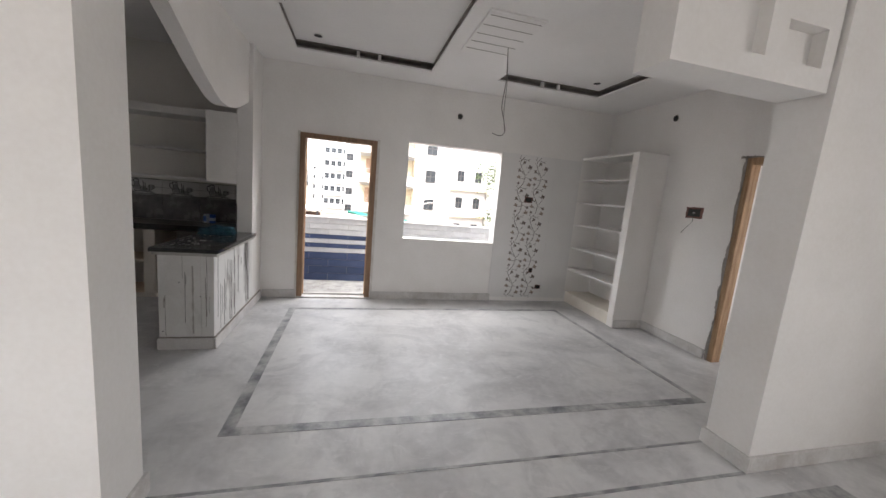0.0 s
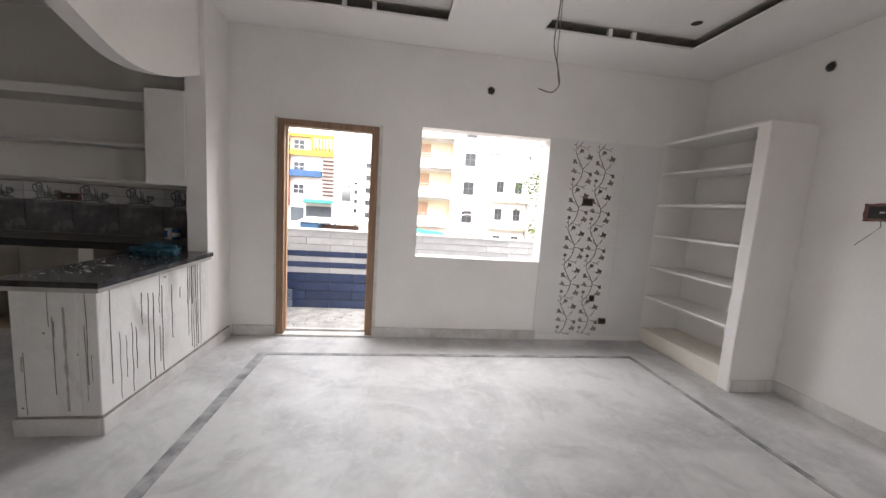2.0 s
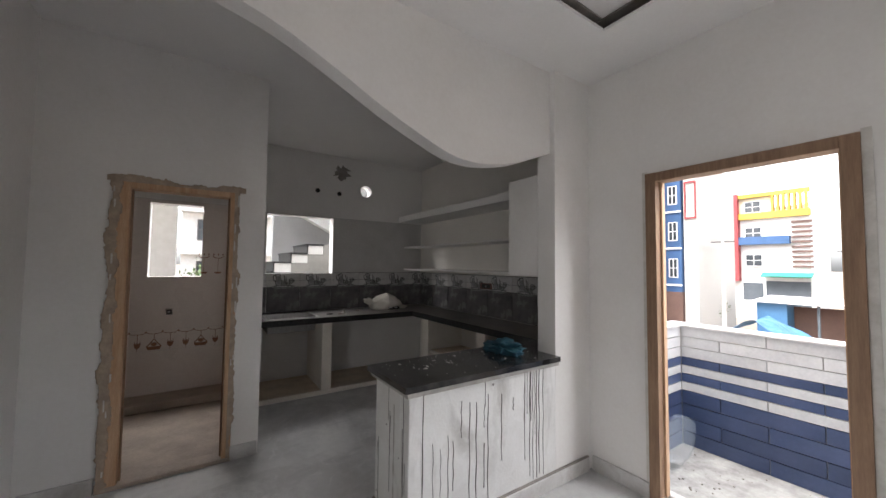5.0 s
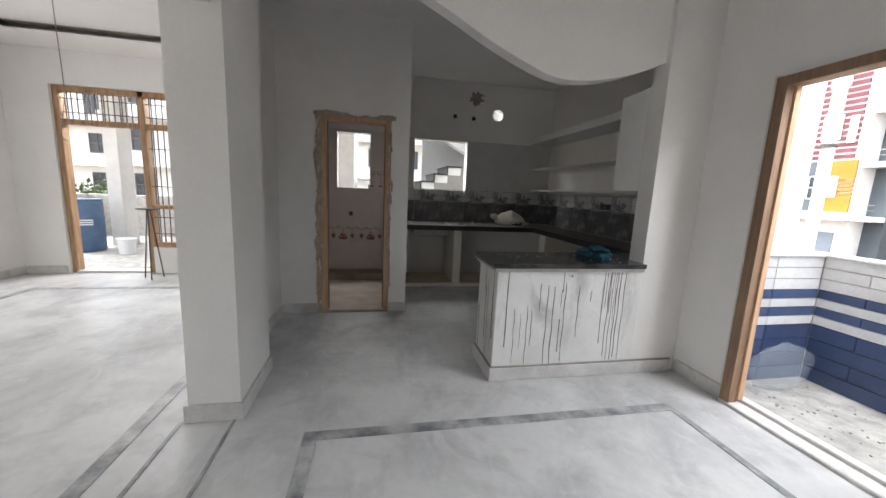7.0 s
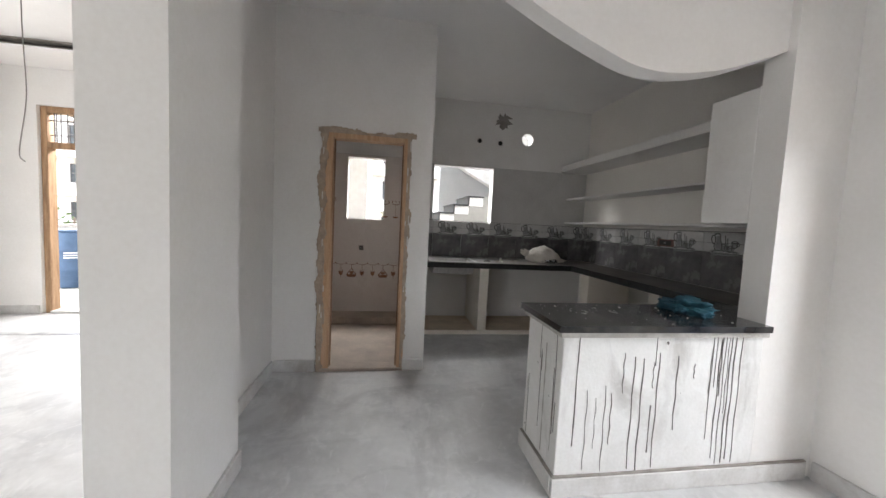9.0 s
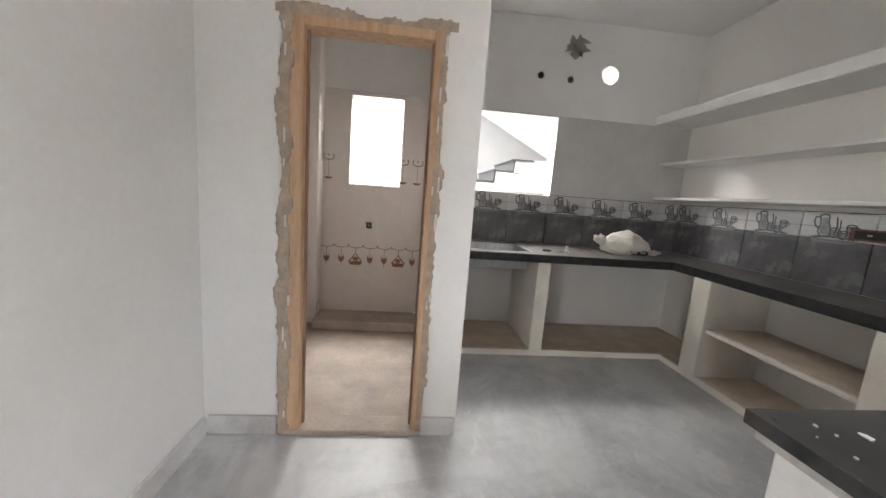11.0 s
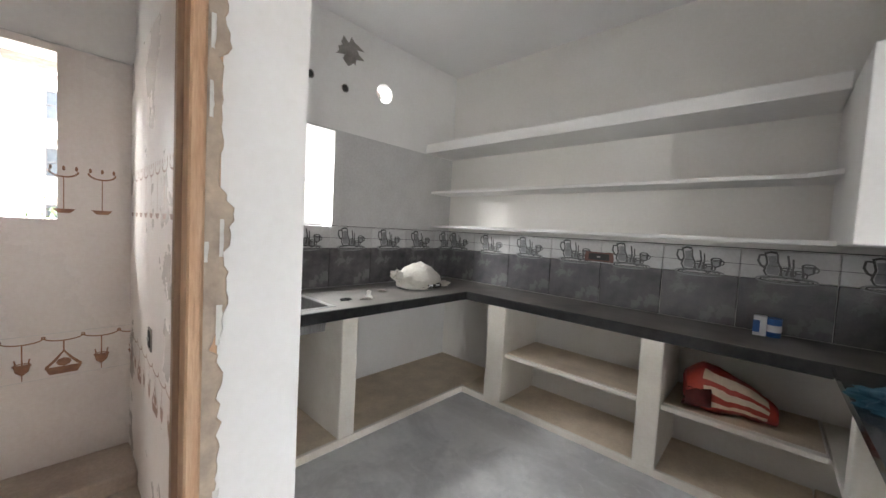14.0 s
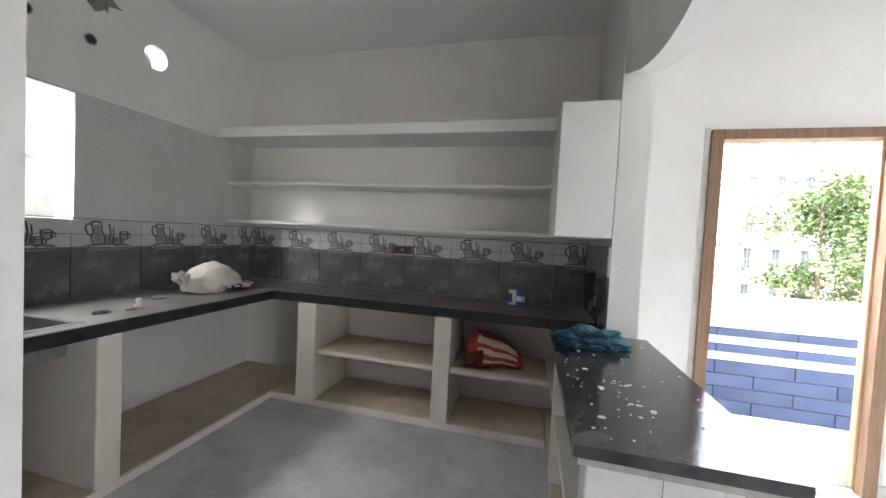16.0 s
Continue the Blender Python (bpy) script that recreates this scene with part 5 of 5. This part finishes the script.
panel = thing("vine_panel", (2.785, 5.352, 0.06), "pale tiled wall strip printed with climbing vines", "wall panel")
part("panel", boxes((-0.255, 1.045, 0.0, 0.0075, 0.0, 2.145)), LIGHT_TILE, panel)
vine_kinds = {-1: vine_tile(0.0, 0.30), 4: vine_tile(0.22, 0.41)}
vine_full = vine_tile()
for col in (0.0, 0.26):
    for k in range(-1, 5):
        stem_mesh, leaf_mesh, pale_mesh = vine_kinds[k] if k in vine_kinds else vine_full
        ob = part("stem_print", stem_mesh, VINE, panel)
        ob.location = (col, -0.0012, 1.896 - 0.06 - 0.41 * (k + 1))
        tagged(part("leaf_print", leaf_mesh, LEAF_GREY, ob), kind="stuff")
        tagged(part("pale_leaf_print", pale_mesh, LEAF_PALE, ob), kind="stuff")
for x, z, w in ((-0.255, 0.0, 0.003), (0.61, 0.0, 0.002)):
    part("joint", boxes((x, x + w, -0.0006, 0.0, 0.0, 2.145)), SKIRT, panel)


def wall_box(name, at, w, h, turn, label, depth=0.04, m=BRICKRED, wires=True):
    """A broken-in electric box: a dark hollow with rough rim and stub of wire."""
    t = thing(name, at, label, "junction box")
    t.rotation_euler = (0, 0, radians(turn))
    bm = boxes((-w / 2, w / 2, -0.004, 0.0, -h / 2, h / 2))
    bmesh.ops.subdivide_edges(bm, edges=bm.edges[:], cuts=4, use_grid_fill=True)
    for v in bm.verts:
        n = noise.noise_vector(Vector((v.co.x * 30, at[0] * 7, v.co.z * 30)))
        v.co.x += n.x * 0.008
        v.co.z += n.z * 0.008
    part("hollow", bm, BLACK if m is None else m, t)
    part("back_box", boxes((-w * 0.36, w * 0.36, -0.007, -0.0045, -h * 0.34, h * 0.34)), BLACK, t)
    if wires:
        part("screw", boxes((-0.012, 0.012, -0.012, -0.007, -0.006, 0.006)), STEEL, t)
    return t


wall_box("junction_box", (3.01, 5.345, 1.56), 0.13, 0.085, 0, "open dark junction box in the vine panel", m=BRICKRED, wires=False)
wall_box("junction_box", (3.185, 5.345, 0.495), 0.06, 0.075, 0, "small open junction box in the vine panel", m=BRICKRED, wires=False)
wall_box("junction_box", (3.34, 5.345, 0.234), 0.09, 0.065, 0, "small open junction box near the floor", m=BRICKRED, wires=False)
wall_box("junction_box", (-2.335, 5.783, 1.262), 0.22, 0.075, 0, "open socket box in the backsplash tiles", m=BRICKRED)
wall_box("junction_box", (-0.803, 5.30, 1.03), 0.06, 0.06, -90, "small socket in the side tiles", m=TINWHITE)
sw = wall_box("switch_box", (4.288, 3.745, 1.57), 0.21, 0.125, -90, "broken-in switch box with red brick showing", m=BRICKRED)
part("loose_wire", tube([(0, -0.01, -0.05), (0.02, -0.03, -0.10), (-0.03, -0.03, -0.16), (-0.11, -0.02, -0.24)][::-1], 0.003, 5), WIRE, sw)


def hook_hole(name, at, turn, label, r=0.036):
    """A round conduit hole: a flat black blot paints its dark inside, within a rough rim."""
    t = thing(name, at, label, "conduit hole")
    t.rotation_euler = (0, 0, radians(turn))
    bm = bmesh.new()
    pts = [(r * (1 + 0.25 * noise.noise(Vector((math.cos(a) * 2, math.sin(a) * 2, at[0])))) * math.cos(a), r * (1 + 0.25 * noise.noise(Vector((math.cos(a) * 2, math.sin(a) * 2, at[0])))) * math.sin(a)) for a in [2 * math.pi * i / 18 for i in range(18)]]
    blot(bm, pts, -0.003)
    part("mouth", face_front(bm), BLACK, t)
    part("rim", turned(tube([(a, -0.003, b) for a, b in pts], 0.004, 6, True), Matrix.Identity(4)), CEMENT, t)
    return t


hook_hole("conduit_hole", (1.85, 5.359, 2.60), 0, "dark conduit hole above the window")
hook_hole("conduit_hole", (4.289, 4.23, 2.70), -90, "dark conduit hole in the side wall")
hook_hole("conduit_hole", (-3.969, 4.145, 2.525), 90, "dark conduit hole in the kitchen wall", 0.03)
hook_hole("conduit_hole", (-3.969, 4.445, 2.513), 90, "dark conduit hole in the kitchen wall", 0.03)
# torn plaster patch over them
bm = bmesh.new()
rnd = random.Random(8)
pts = [(0.13 * (0.35 + 0.75 * rnd.random()) * math.cos(a) * 1.3, 0.13 * (0.35 + 0.65 * rnd.random()) * math.sin(a)) for a in [2 * math.pi * i / 26 for i in range(26)]]
blot(bm, pts, -0.003)
patch = solid("plaster_hole", face_front(bm), CEMENT, "ragged dark broken patch in the wall plaster", "wall damage", at=(-3.969, 4.475, 2.82))
patch.rotation_euler = (0, 0, radians(90))
# downlight cut-outs, the dark inside of each painted as a black disc
for x, y in ((0.055, 4.65), (3.32, 4.52), (0.07, 3.0), (3.27, 3.0)):
    t = thing("downlight_hole", (x, y, LOW + 0.094), "round dark downlight cut-out in the ceiling", "ceiling light", "downlight holes")
    part("mouth", turned(lathe([(0.045, -0.006), (0.045, 0.0)], 20), Matrix.Identity(4)), BLACK, t)
    part("ring", tube([(0.045 * math.cos(a), 0.045 * math.sin(a), -0.004) for a in [2 * math.pi * i / 20 for i in range(20)]], 0.004, 6, True), CEIL, t)

# slatted recess and fan wire on the middle ceiling band
grill = thing("ceiling_panel", (1.68, 3.65, LOW), "white grooved ceiling panel between the trays", "ceiling panel")
part("plate", soft_box(-0.24, 0.24, -0.42, 0.42, -0.018, 0.0, 0.004, 1), CEIL, grill)
for i in range(5):
    part("groove", boxes((-0.22, 0.22, -0.36 + 0.165 * i, -0.353 + 0.165 * i, -0.020, -0.017)), CEMENT, grill)
wire = thing("fan_wire", (1.83, 3.8, LOW), "loose grey fan wire hanging from the ceiling", "wire")
part("strand", tube(smooth_curve([(0, 0, -0.018), (0.02, 0.01, -0.3), (0.0, 0.0, -0.54), (0.04, 0.0, -0.68), (0.055, 0.0, -0.77), (0.02, 0.02, -0.81), (-0.055, 0.04, -0.79)], 6), 0.004, 5), WIRE, wire)
part("strand", tube(smooth_curve([(0.005, 0.01, -0.018), (0.03, 0.01, -0.32), (0.03, 0.01, -0.58), (0.045, 0.01, -0.70), (0.055, 0.0, -0.77)], 6), 0.003, 5), WIRE, wire)
wire = thing("fan_wire", (-2.26, 0.17, LOW + 0.09), "loose grey wire hanging from the ceiling", "wire")
part("strand", tube(smooth_curve([(0, 0, 0), (0.02, 0.02, -0.4), (-0.02, 0.0, -0.8), (0.02, 0.02, -1.0), (-0.02, -0.06, -1.3), (0.01, 0.0, -1.37)], 6), 0.004, 5), WIRE, wire)

# ---------- bathroom lining ----------
bath = thing("bathroom_tiling", (0, 0, 0), "cream bathroom wall tiles with brown lamp borders", "wall tiles", kind="structure")
part("rear_tiles", boxes(*[(-3.969, -3.955, a, b, c, d) for a, b, c, d in pierced(1.97, 3.149, 0.012, 2.21, [(2.375, 2.857, 1.357, 2.17)])]), BATH_TILE, bath)
part("left_tiles", boxes((-3.955, -2.335, 1.969, 1.984, 0.012, 2.21)), BATH_TILE, bath)
part("right_tiles", boxes((-3.955, -2.335, 3.136, 3.151, 0.012, 2.21)), BATH_TILE, bath)
part("corner_pier", soft_box(-3.955, -3.78, 1.984, 2.13, 0.012, 3.04, 0.012, 2), BATH_TILE, bath)
part("low_ledge", soft_box(-3.955, -3.62, 2.13, 3.136, 0.012, 0.10, 0.012, 2), BATH_FLOOR, bath)


def lamp_row(low, stands=(0, 1, 2)):
    """One repeat of the lamp border, 0.42 wide: hanging lamps and a boat lamp on a garland, or tall lamp stands."""
    bm = bmesh.new()
    for k in range(3):
        x = 0.07 + 0.14 * k
        if low:
            ribbon(bm, oval(x, 0.205, 0.07, 0.022, 10, math.pi, 2 * math.pi), 0.006)
            ribbon(bm, oval(x + 0.07, 0.205, 0.006, 0.006, 8), 0.006)
            if k < 2:
                ribbon(bm, [(x, 0.183), (x, 0.10)], 0.005)
                blot(bm, [(x - 0.03, 0.085), (x - 0.022, 0.05), (x, 0.03), (x + 0.022, 0.05), (x + 0.03, 0.085)])
                for j in (-1, 0, 1):
                    ribbon(bm, [(x + 0.02 * j, 0.085), (x + 0.025 * j, 0.112)], 0.006)
                ribbon(bm, oval(x, 0.082, 0.03, 0.009, 10), 0.005)
                ribbon(bm, [(x, 0.032), (x, 0.004)], 0.004)
            else:
                blot(bm, [(x - 0.05, 0.012), (x + 0.05, 0.012), (x + 0.068, 0.05), (x - 0.068, 0.05)])
                ribbon(bm, [(x - 0.062, 0.05), (x - 0.03, 0.085), (x, 0.13), (x + 0.03, 0.085), (x + 0.062, 0.05)], 0.012)
                blot(bm, oval(x, 0.072, 0.028, 0.022, 8)[:-1])
                ribbon(bm, [(x, 0.13), (x, 0.183)], 0.006)
        elif k in stands:
            ribbon(bm, [(x, 0.03), (x, 0.2)], 0.004)
            ribbon(bm, oval(x, 0.225, 0.052, 0.03, 10, math.pi, 2 * math.pi), 0.008)
            for j in (-1, 0, 1):
                blot(bm, oval(x + 0.045 * j, 0.238, 0.006, 0.013, 8)[:-1])
            blot(bm, [(x - 0.042, 0.035), (x - 0.022, 0.014), (x + 0.022, 0.014), (x + 0.042, 0.035)])
    return face_front(bm)


LAMP_LOW, LAMP_HIGH = mesh("lamp_border", lamp_row(True), BATH_MOTIF), mesh("lamp_border", lamp_row(False), BATH_MOTIF)
LAMP_FIRST, LAMP_LAST = mesh("lamp_border", lamp_row(False, (0,)), BATH_MOTIF), mesh("lamp_border", lamp_row(False, (2,)), BATH_MOTIF)
for k, high in enumerate((LAMP_FIRST, LAMP_LAST, LAMP_FIRST)):
    for me, z in ((LAMP_LOW, 0.555), (high, 1.375)):
        part("lamp_border", me, BATH_MOTIF, bath).matrix_local = pose(-3.9535, 2.109 + 0.42 * k, z, 0, 0, 90)
for k in range(3):
    for me, z in ((LAMP_LOW, 0.555), (LAMP_HIGH, 1.375)):
        part("lamp_border", me, BATH_MOTIF, bath).matrix_local = pose(-3.34 + 0.42 * k, 1.9855, z, 0, 0, 180)
        part("lamp_border", me, BATH_MOTIF, bath).matrix_local = pose(-3.95 + 0.42 * k, 3.1345, z)
part("tile_joint", boxes((-3.9545, -3.9535, 2.13, 3.136, 0.552, 0.5545), (-3.9545, -3.9535, 2.13, 3.136, 0.778, 0.7805), (-3.9545, -3.9535, 2.13, 3.136, 2.205, 2.21)), SKIRT, bath)
wall_box("switch_box", (-3.9535, 2.578, 0.968), 0.065, 0.065, 90, "small dark socket box in the bathroom tiles", m=CEMENT)
wall_box("switch_box", (-3.3, 3.1345, 0.86), 0.07, 0.10, 0, "small dark box in the bathroom side tiles", m=CEMENT)

# ---------- loose things ----------
def crumple(r, scale, amount, seed, squash):
    bm = bmesh.new()
    bmesh.ops.create_icosphere(bm, subdivisions=5, radius=1)
    for v in bm.verts:
        p = v.co.copy()
        n = noise.noise_vector(p * scale + Vector((seed, 0, 0)))
        rid = abs(noise.noise(p * scale * 1.9 + Vector((0, seed, 0))))
        v.co = Vector((p.x * r[0], p.y * r[1], p.z * r[2])) * (1 + amount * (n.x - rid)) + n * amount * 0.25 * min(r)
        if v.co.z < -r[2] * squash:
            v.co.z = -r[2] * squash
    return bm


bm = crumple((0.17, 0.12, 0.06), 2.0, 0.40, 3, 0.3)
for v in bm.verts:
    w = 1 - abs(noise.noise(v.co * 17))
    w2 = 1 - abs(noise.noise(v.co * 38 + Vector((4, 1, 2))))
    v.co *= 0.86 + 0.22 * w ** 3 + 0.07 * w2 ** 3
    v.co.z = max(v.co.z, -0.022)
solid("cloth", bm, CLOTH, "crumpled blue cloth lying on the granite", "cloth", smooth=True, at=(-0.92, 4.72, 0.908))
sack = thing("sack", (-3.60, 5.02, 0.89), "white woven sack slumped on the worktop corner", "sack")
bm = bmesh.new()
bmesh.ops.create_icosphere(bm, subdivisions=5, radius=1)
for v in bm.verts:
    q = v.co.copy()
    pinch = 1 - 0.55 * max(0.0, -q.y) ** 2
    v.co = Vector((q.x * 0.15 * pinch, q.y * 0.25, max(q.z, -0.35) * 0.18 * (1 - 0.35 * abs(q.y)) + 0.05))
    v.co.z += 0.05 * max(0.0, -q.y - 0.45) + 0.016 * abs(noise.noise(q * 3.1)) - 0.012 * (1 - abs(noise.noise(q * 6.5 + Vector((2, 0, 0))))) ** 3
    v.co.x += 0.02 * noise.noise(q * 2.3)
    v.co.z = max(v.co.z, 0.003)
part("body", bm, BAG, sack, smooth=True)
part("mouth", turned(crumple((0.035, 0.075, 0.05), 3.0, 0.5, 9, 0.7), Matrix.Translation((0.02, -0.26, 0.115)) @ pose(0, 0, 0, -30, 10, 0)), BAG, sack, smooth=True)
part("flap", turned(crumple((0.05, 0.07, 0.03), 3.0, 0.5, 15, 0.6), Matrix.Translation((0.115, 0.19, 0.035))), BAG, sack, smooth=True)
part("print", turned(crumple((0.04, 0.12, 0.03), 3.0, 0.4, 12, 0.6), Matrix.Translation((0.125, 0.04, 0.028))), BLACK, sack, "black printed patch")
for y in (-0.02, 0.06):
    part("print_bar", turned(soft_box(0, 0.004, y, y + 0.045, 0, 0.016, 0.001, 1), Matrix.Translation((0.163, 0.0, 0.03)) @ pose(0, 0, 0, 0, -20, 0)), TINWHITE, sack, "white printed bar")

# deep red puts the shade inside the sack's open mouth into its colour
RED_SHADE = mat("red_sack_inside_shade", (0.07, 0.012, 0.010), (0.12, 0.02, 0.015), 12, 0.7, 0.2)
bagr = thing("plastic_sack", (-1.46, 5.47, 0.447), "red printed plastic sack lying open on the shelf", "sack")
bm = bmesh.new()
N, K = 30, 24
rings = []
for i in range(N + 1):
    u = i / N
    hgt = 0.12 * (0.8 + 0.35 * min(1, u * 5) - 0.7 * u ** 1.8)
    dep = 0.15 * (1 - 0.45 * u)
    ring = []
    for k in range(K):
        a = 2 * math.pi * k / K
        c, s = math.cos(a), math.sin(a)
        p = Vector((-0.20 + 0.41 * u, dep * abs(c) ** 0.8 * math.copysign(1, c), hgt + hgt * 0.98 * abs(s) ** 0.8 * math.copysign(1, s)))
        ring.append(bm.verts.new(p + noise.noise_vector(p * 9) * 0.016 + noise.noise_vector(p * 26) * 0.006))
    rings.append(ring)
for i, (a, b) in enumerate(zip(rings, rings[1:])):
    for k in range(K):
        f = bm.faces.new((a[k], a[(k + 1) % K], b[(k + 1) % K], b[k]))
        f.material_index = 1 if (k in (8, 9, 11) or k == 13) and 5 < i < 27 else 0
bm.faces.new(rings[-1])
mouth = [bm.verts.new(v.co + Vector((0.12, 0, 0))) for v in rings[0]]
for k in range(K):
    f = bm.faces.new((rings[0][(k + 1) % K], rings[0][k], mouth[k], mouth[(k + 1) % K]))
    f.material_index = 2
f = bm.faces.new(mouth[::-1])
f.material_index = 2
for v in bm.verts:
    v.co.z = max(v.co.z, 0.004)
    v.co = Matrix.Rotation(radians(10), 3, "Z") @ v.co
part("body", bm, [RED, CREAM, RED_SHADE], bagr, smooth=True)

tin = thing("paint_tin", (-1.29, 5.685, 0.89), "small blue and white paint tin on the worktop", "tin")
part("body", lathe([(0.034, 0), (0.035, 0.004), (0.035, 0.095), (0.034, 0.10)], 22), TINBLUE, tin)
part("label", lathe([(0.0355, 0.03), (0.0355, 0.07)], 22), TINWHITE, tin, "white label")
part("lid", turned(lathe([(0.035, 0), (0.037, 0.003), (0.037, 0.008), (0.03, 0.009), (0.029, 0.006)], 22), Matrix.Translation((0, 0, 0.10))), TINBLUE, tin)
tin = thing("paint_tin", (-1.35, 5.67, 0.89), "small white carton beside the blue tin", "carton")
part("body", soft_box(-0.03, 0.03, -0.025, 0.025, 0, 0.115, 0.003, 1), TINWHITE, tin)
part("band", boxes((-0.0305, 0.0, -0.0265, -0.0255, 0.02, 0.09)), TINBLUE, tin, "blue band")
nz = solid("white_knob", lathe([(0.03, 0), (0.032, 0.01), (0.012, 0.03), (0.018, 0.05), (0.008, 0.06)], 14), CHIP, "white plaster lump on the worktop", "lump", smooth=True, at=(-3.42, 4.37, 0.89))
for i, (x, y) in enumerate(((-3.45, 4.2), (-3.6, 4.62), (-3.40, 4.33))):
    solid("rubble_lump", crumple((0.03, 0.04, 0.012), 3, 0.5, 20 + i, 0.5), BLACK if i == 0 else CEMENT, "small dark lump on the worktop", "lump", "worktop lumps", at=(x, y, 0.895))

# plaster flakes on the granite
rnd = random.Random(5)
chips = bmesh.new()
for i in range(70):
    x, y = (rnd.uniform(-1.06, -0.62), rnd.uniform(3.78, 4.9)) if i % 2 else (rnd.gauss(-0.9, 0.08), rnd.gauss(4.1, 0.16))
    if not (-1.07 < x < -0.61 and 3.77 < y < 4.92):
        continue
    r = rnd.choice((0.002, 0.003, 0.003, 0.004, 0.006, 0.010)) * rnd.uniform(0.7, 1.2)
    a0 = rnd.uniform(0, 6.28)
    pts = [(x + r * 1.6 * rnd.uniform(0.5, 1) * math.cos(a0 + k), y + r * rnd.uniform(0.5, 1) * math.sin(a0 + k)) for k in (0, 1.2, 2.4, 3.6, 4.9)]
    lo = [chips.verts.new((a, b, 0.0005)) for a, b in pts]
    hi = [chips.verts.new((a, b, 0.0035)) for a, b in pts]
    chips.faces.new(hi)
    for k in range(5):
        chips.faces.new((lo[k], lo[(k + 1) % 5], hi[(k + 1) % 5], hi[k]))
bmesh.ops.recalc_face_normals(chips, faces=chips.faces[:])
ob = solid("plaster_flakes", chips, CHIP, "white plaster flakes scattered on the black granite", "debris", at=(0, 0, 0.89))
ob["kind"] = "stuff"
grit = bmesh.new()
for i in range(260):
    x, y = rnd.uniform(-0.4, 3.5), rnd.uniform(5.7, 6.4)
    r = rnd.uniform(0.003, 0.012)
    box(grit, x, x + r, y, y + r * rnd.uniform(0.6, 1.4), 0, r * 0.7)
ob = solid("grit", grit, CEMENT, "grit and crumbs on the balcony floor", "debris", at=(0, 0, -0.04))
ob["kind"] = "stuff"

# a stand leaning by the entrance grille
st = thing("tripod_stand", (-3.75, -0.05, 0), "thin dark metal stand beside the entrance grille", "stand")
for a in (0.3, 2.4, 4.5):
    part("leg", tube([(0.12 * math.cos(a), 0.12 * math.sin(a), 0), (0.02 * math.cos(a), 0.02 * math.sin(a), 0.95)], 0.008, 6), IRON, st)
part("top", soft_box(-0.1, 0.1, -0.1, 0.1, 0.95, 0.965, 0.003, 1), IRON, st)
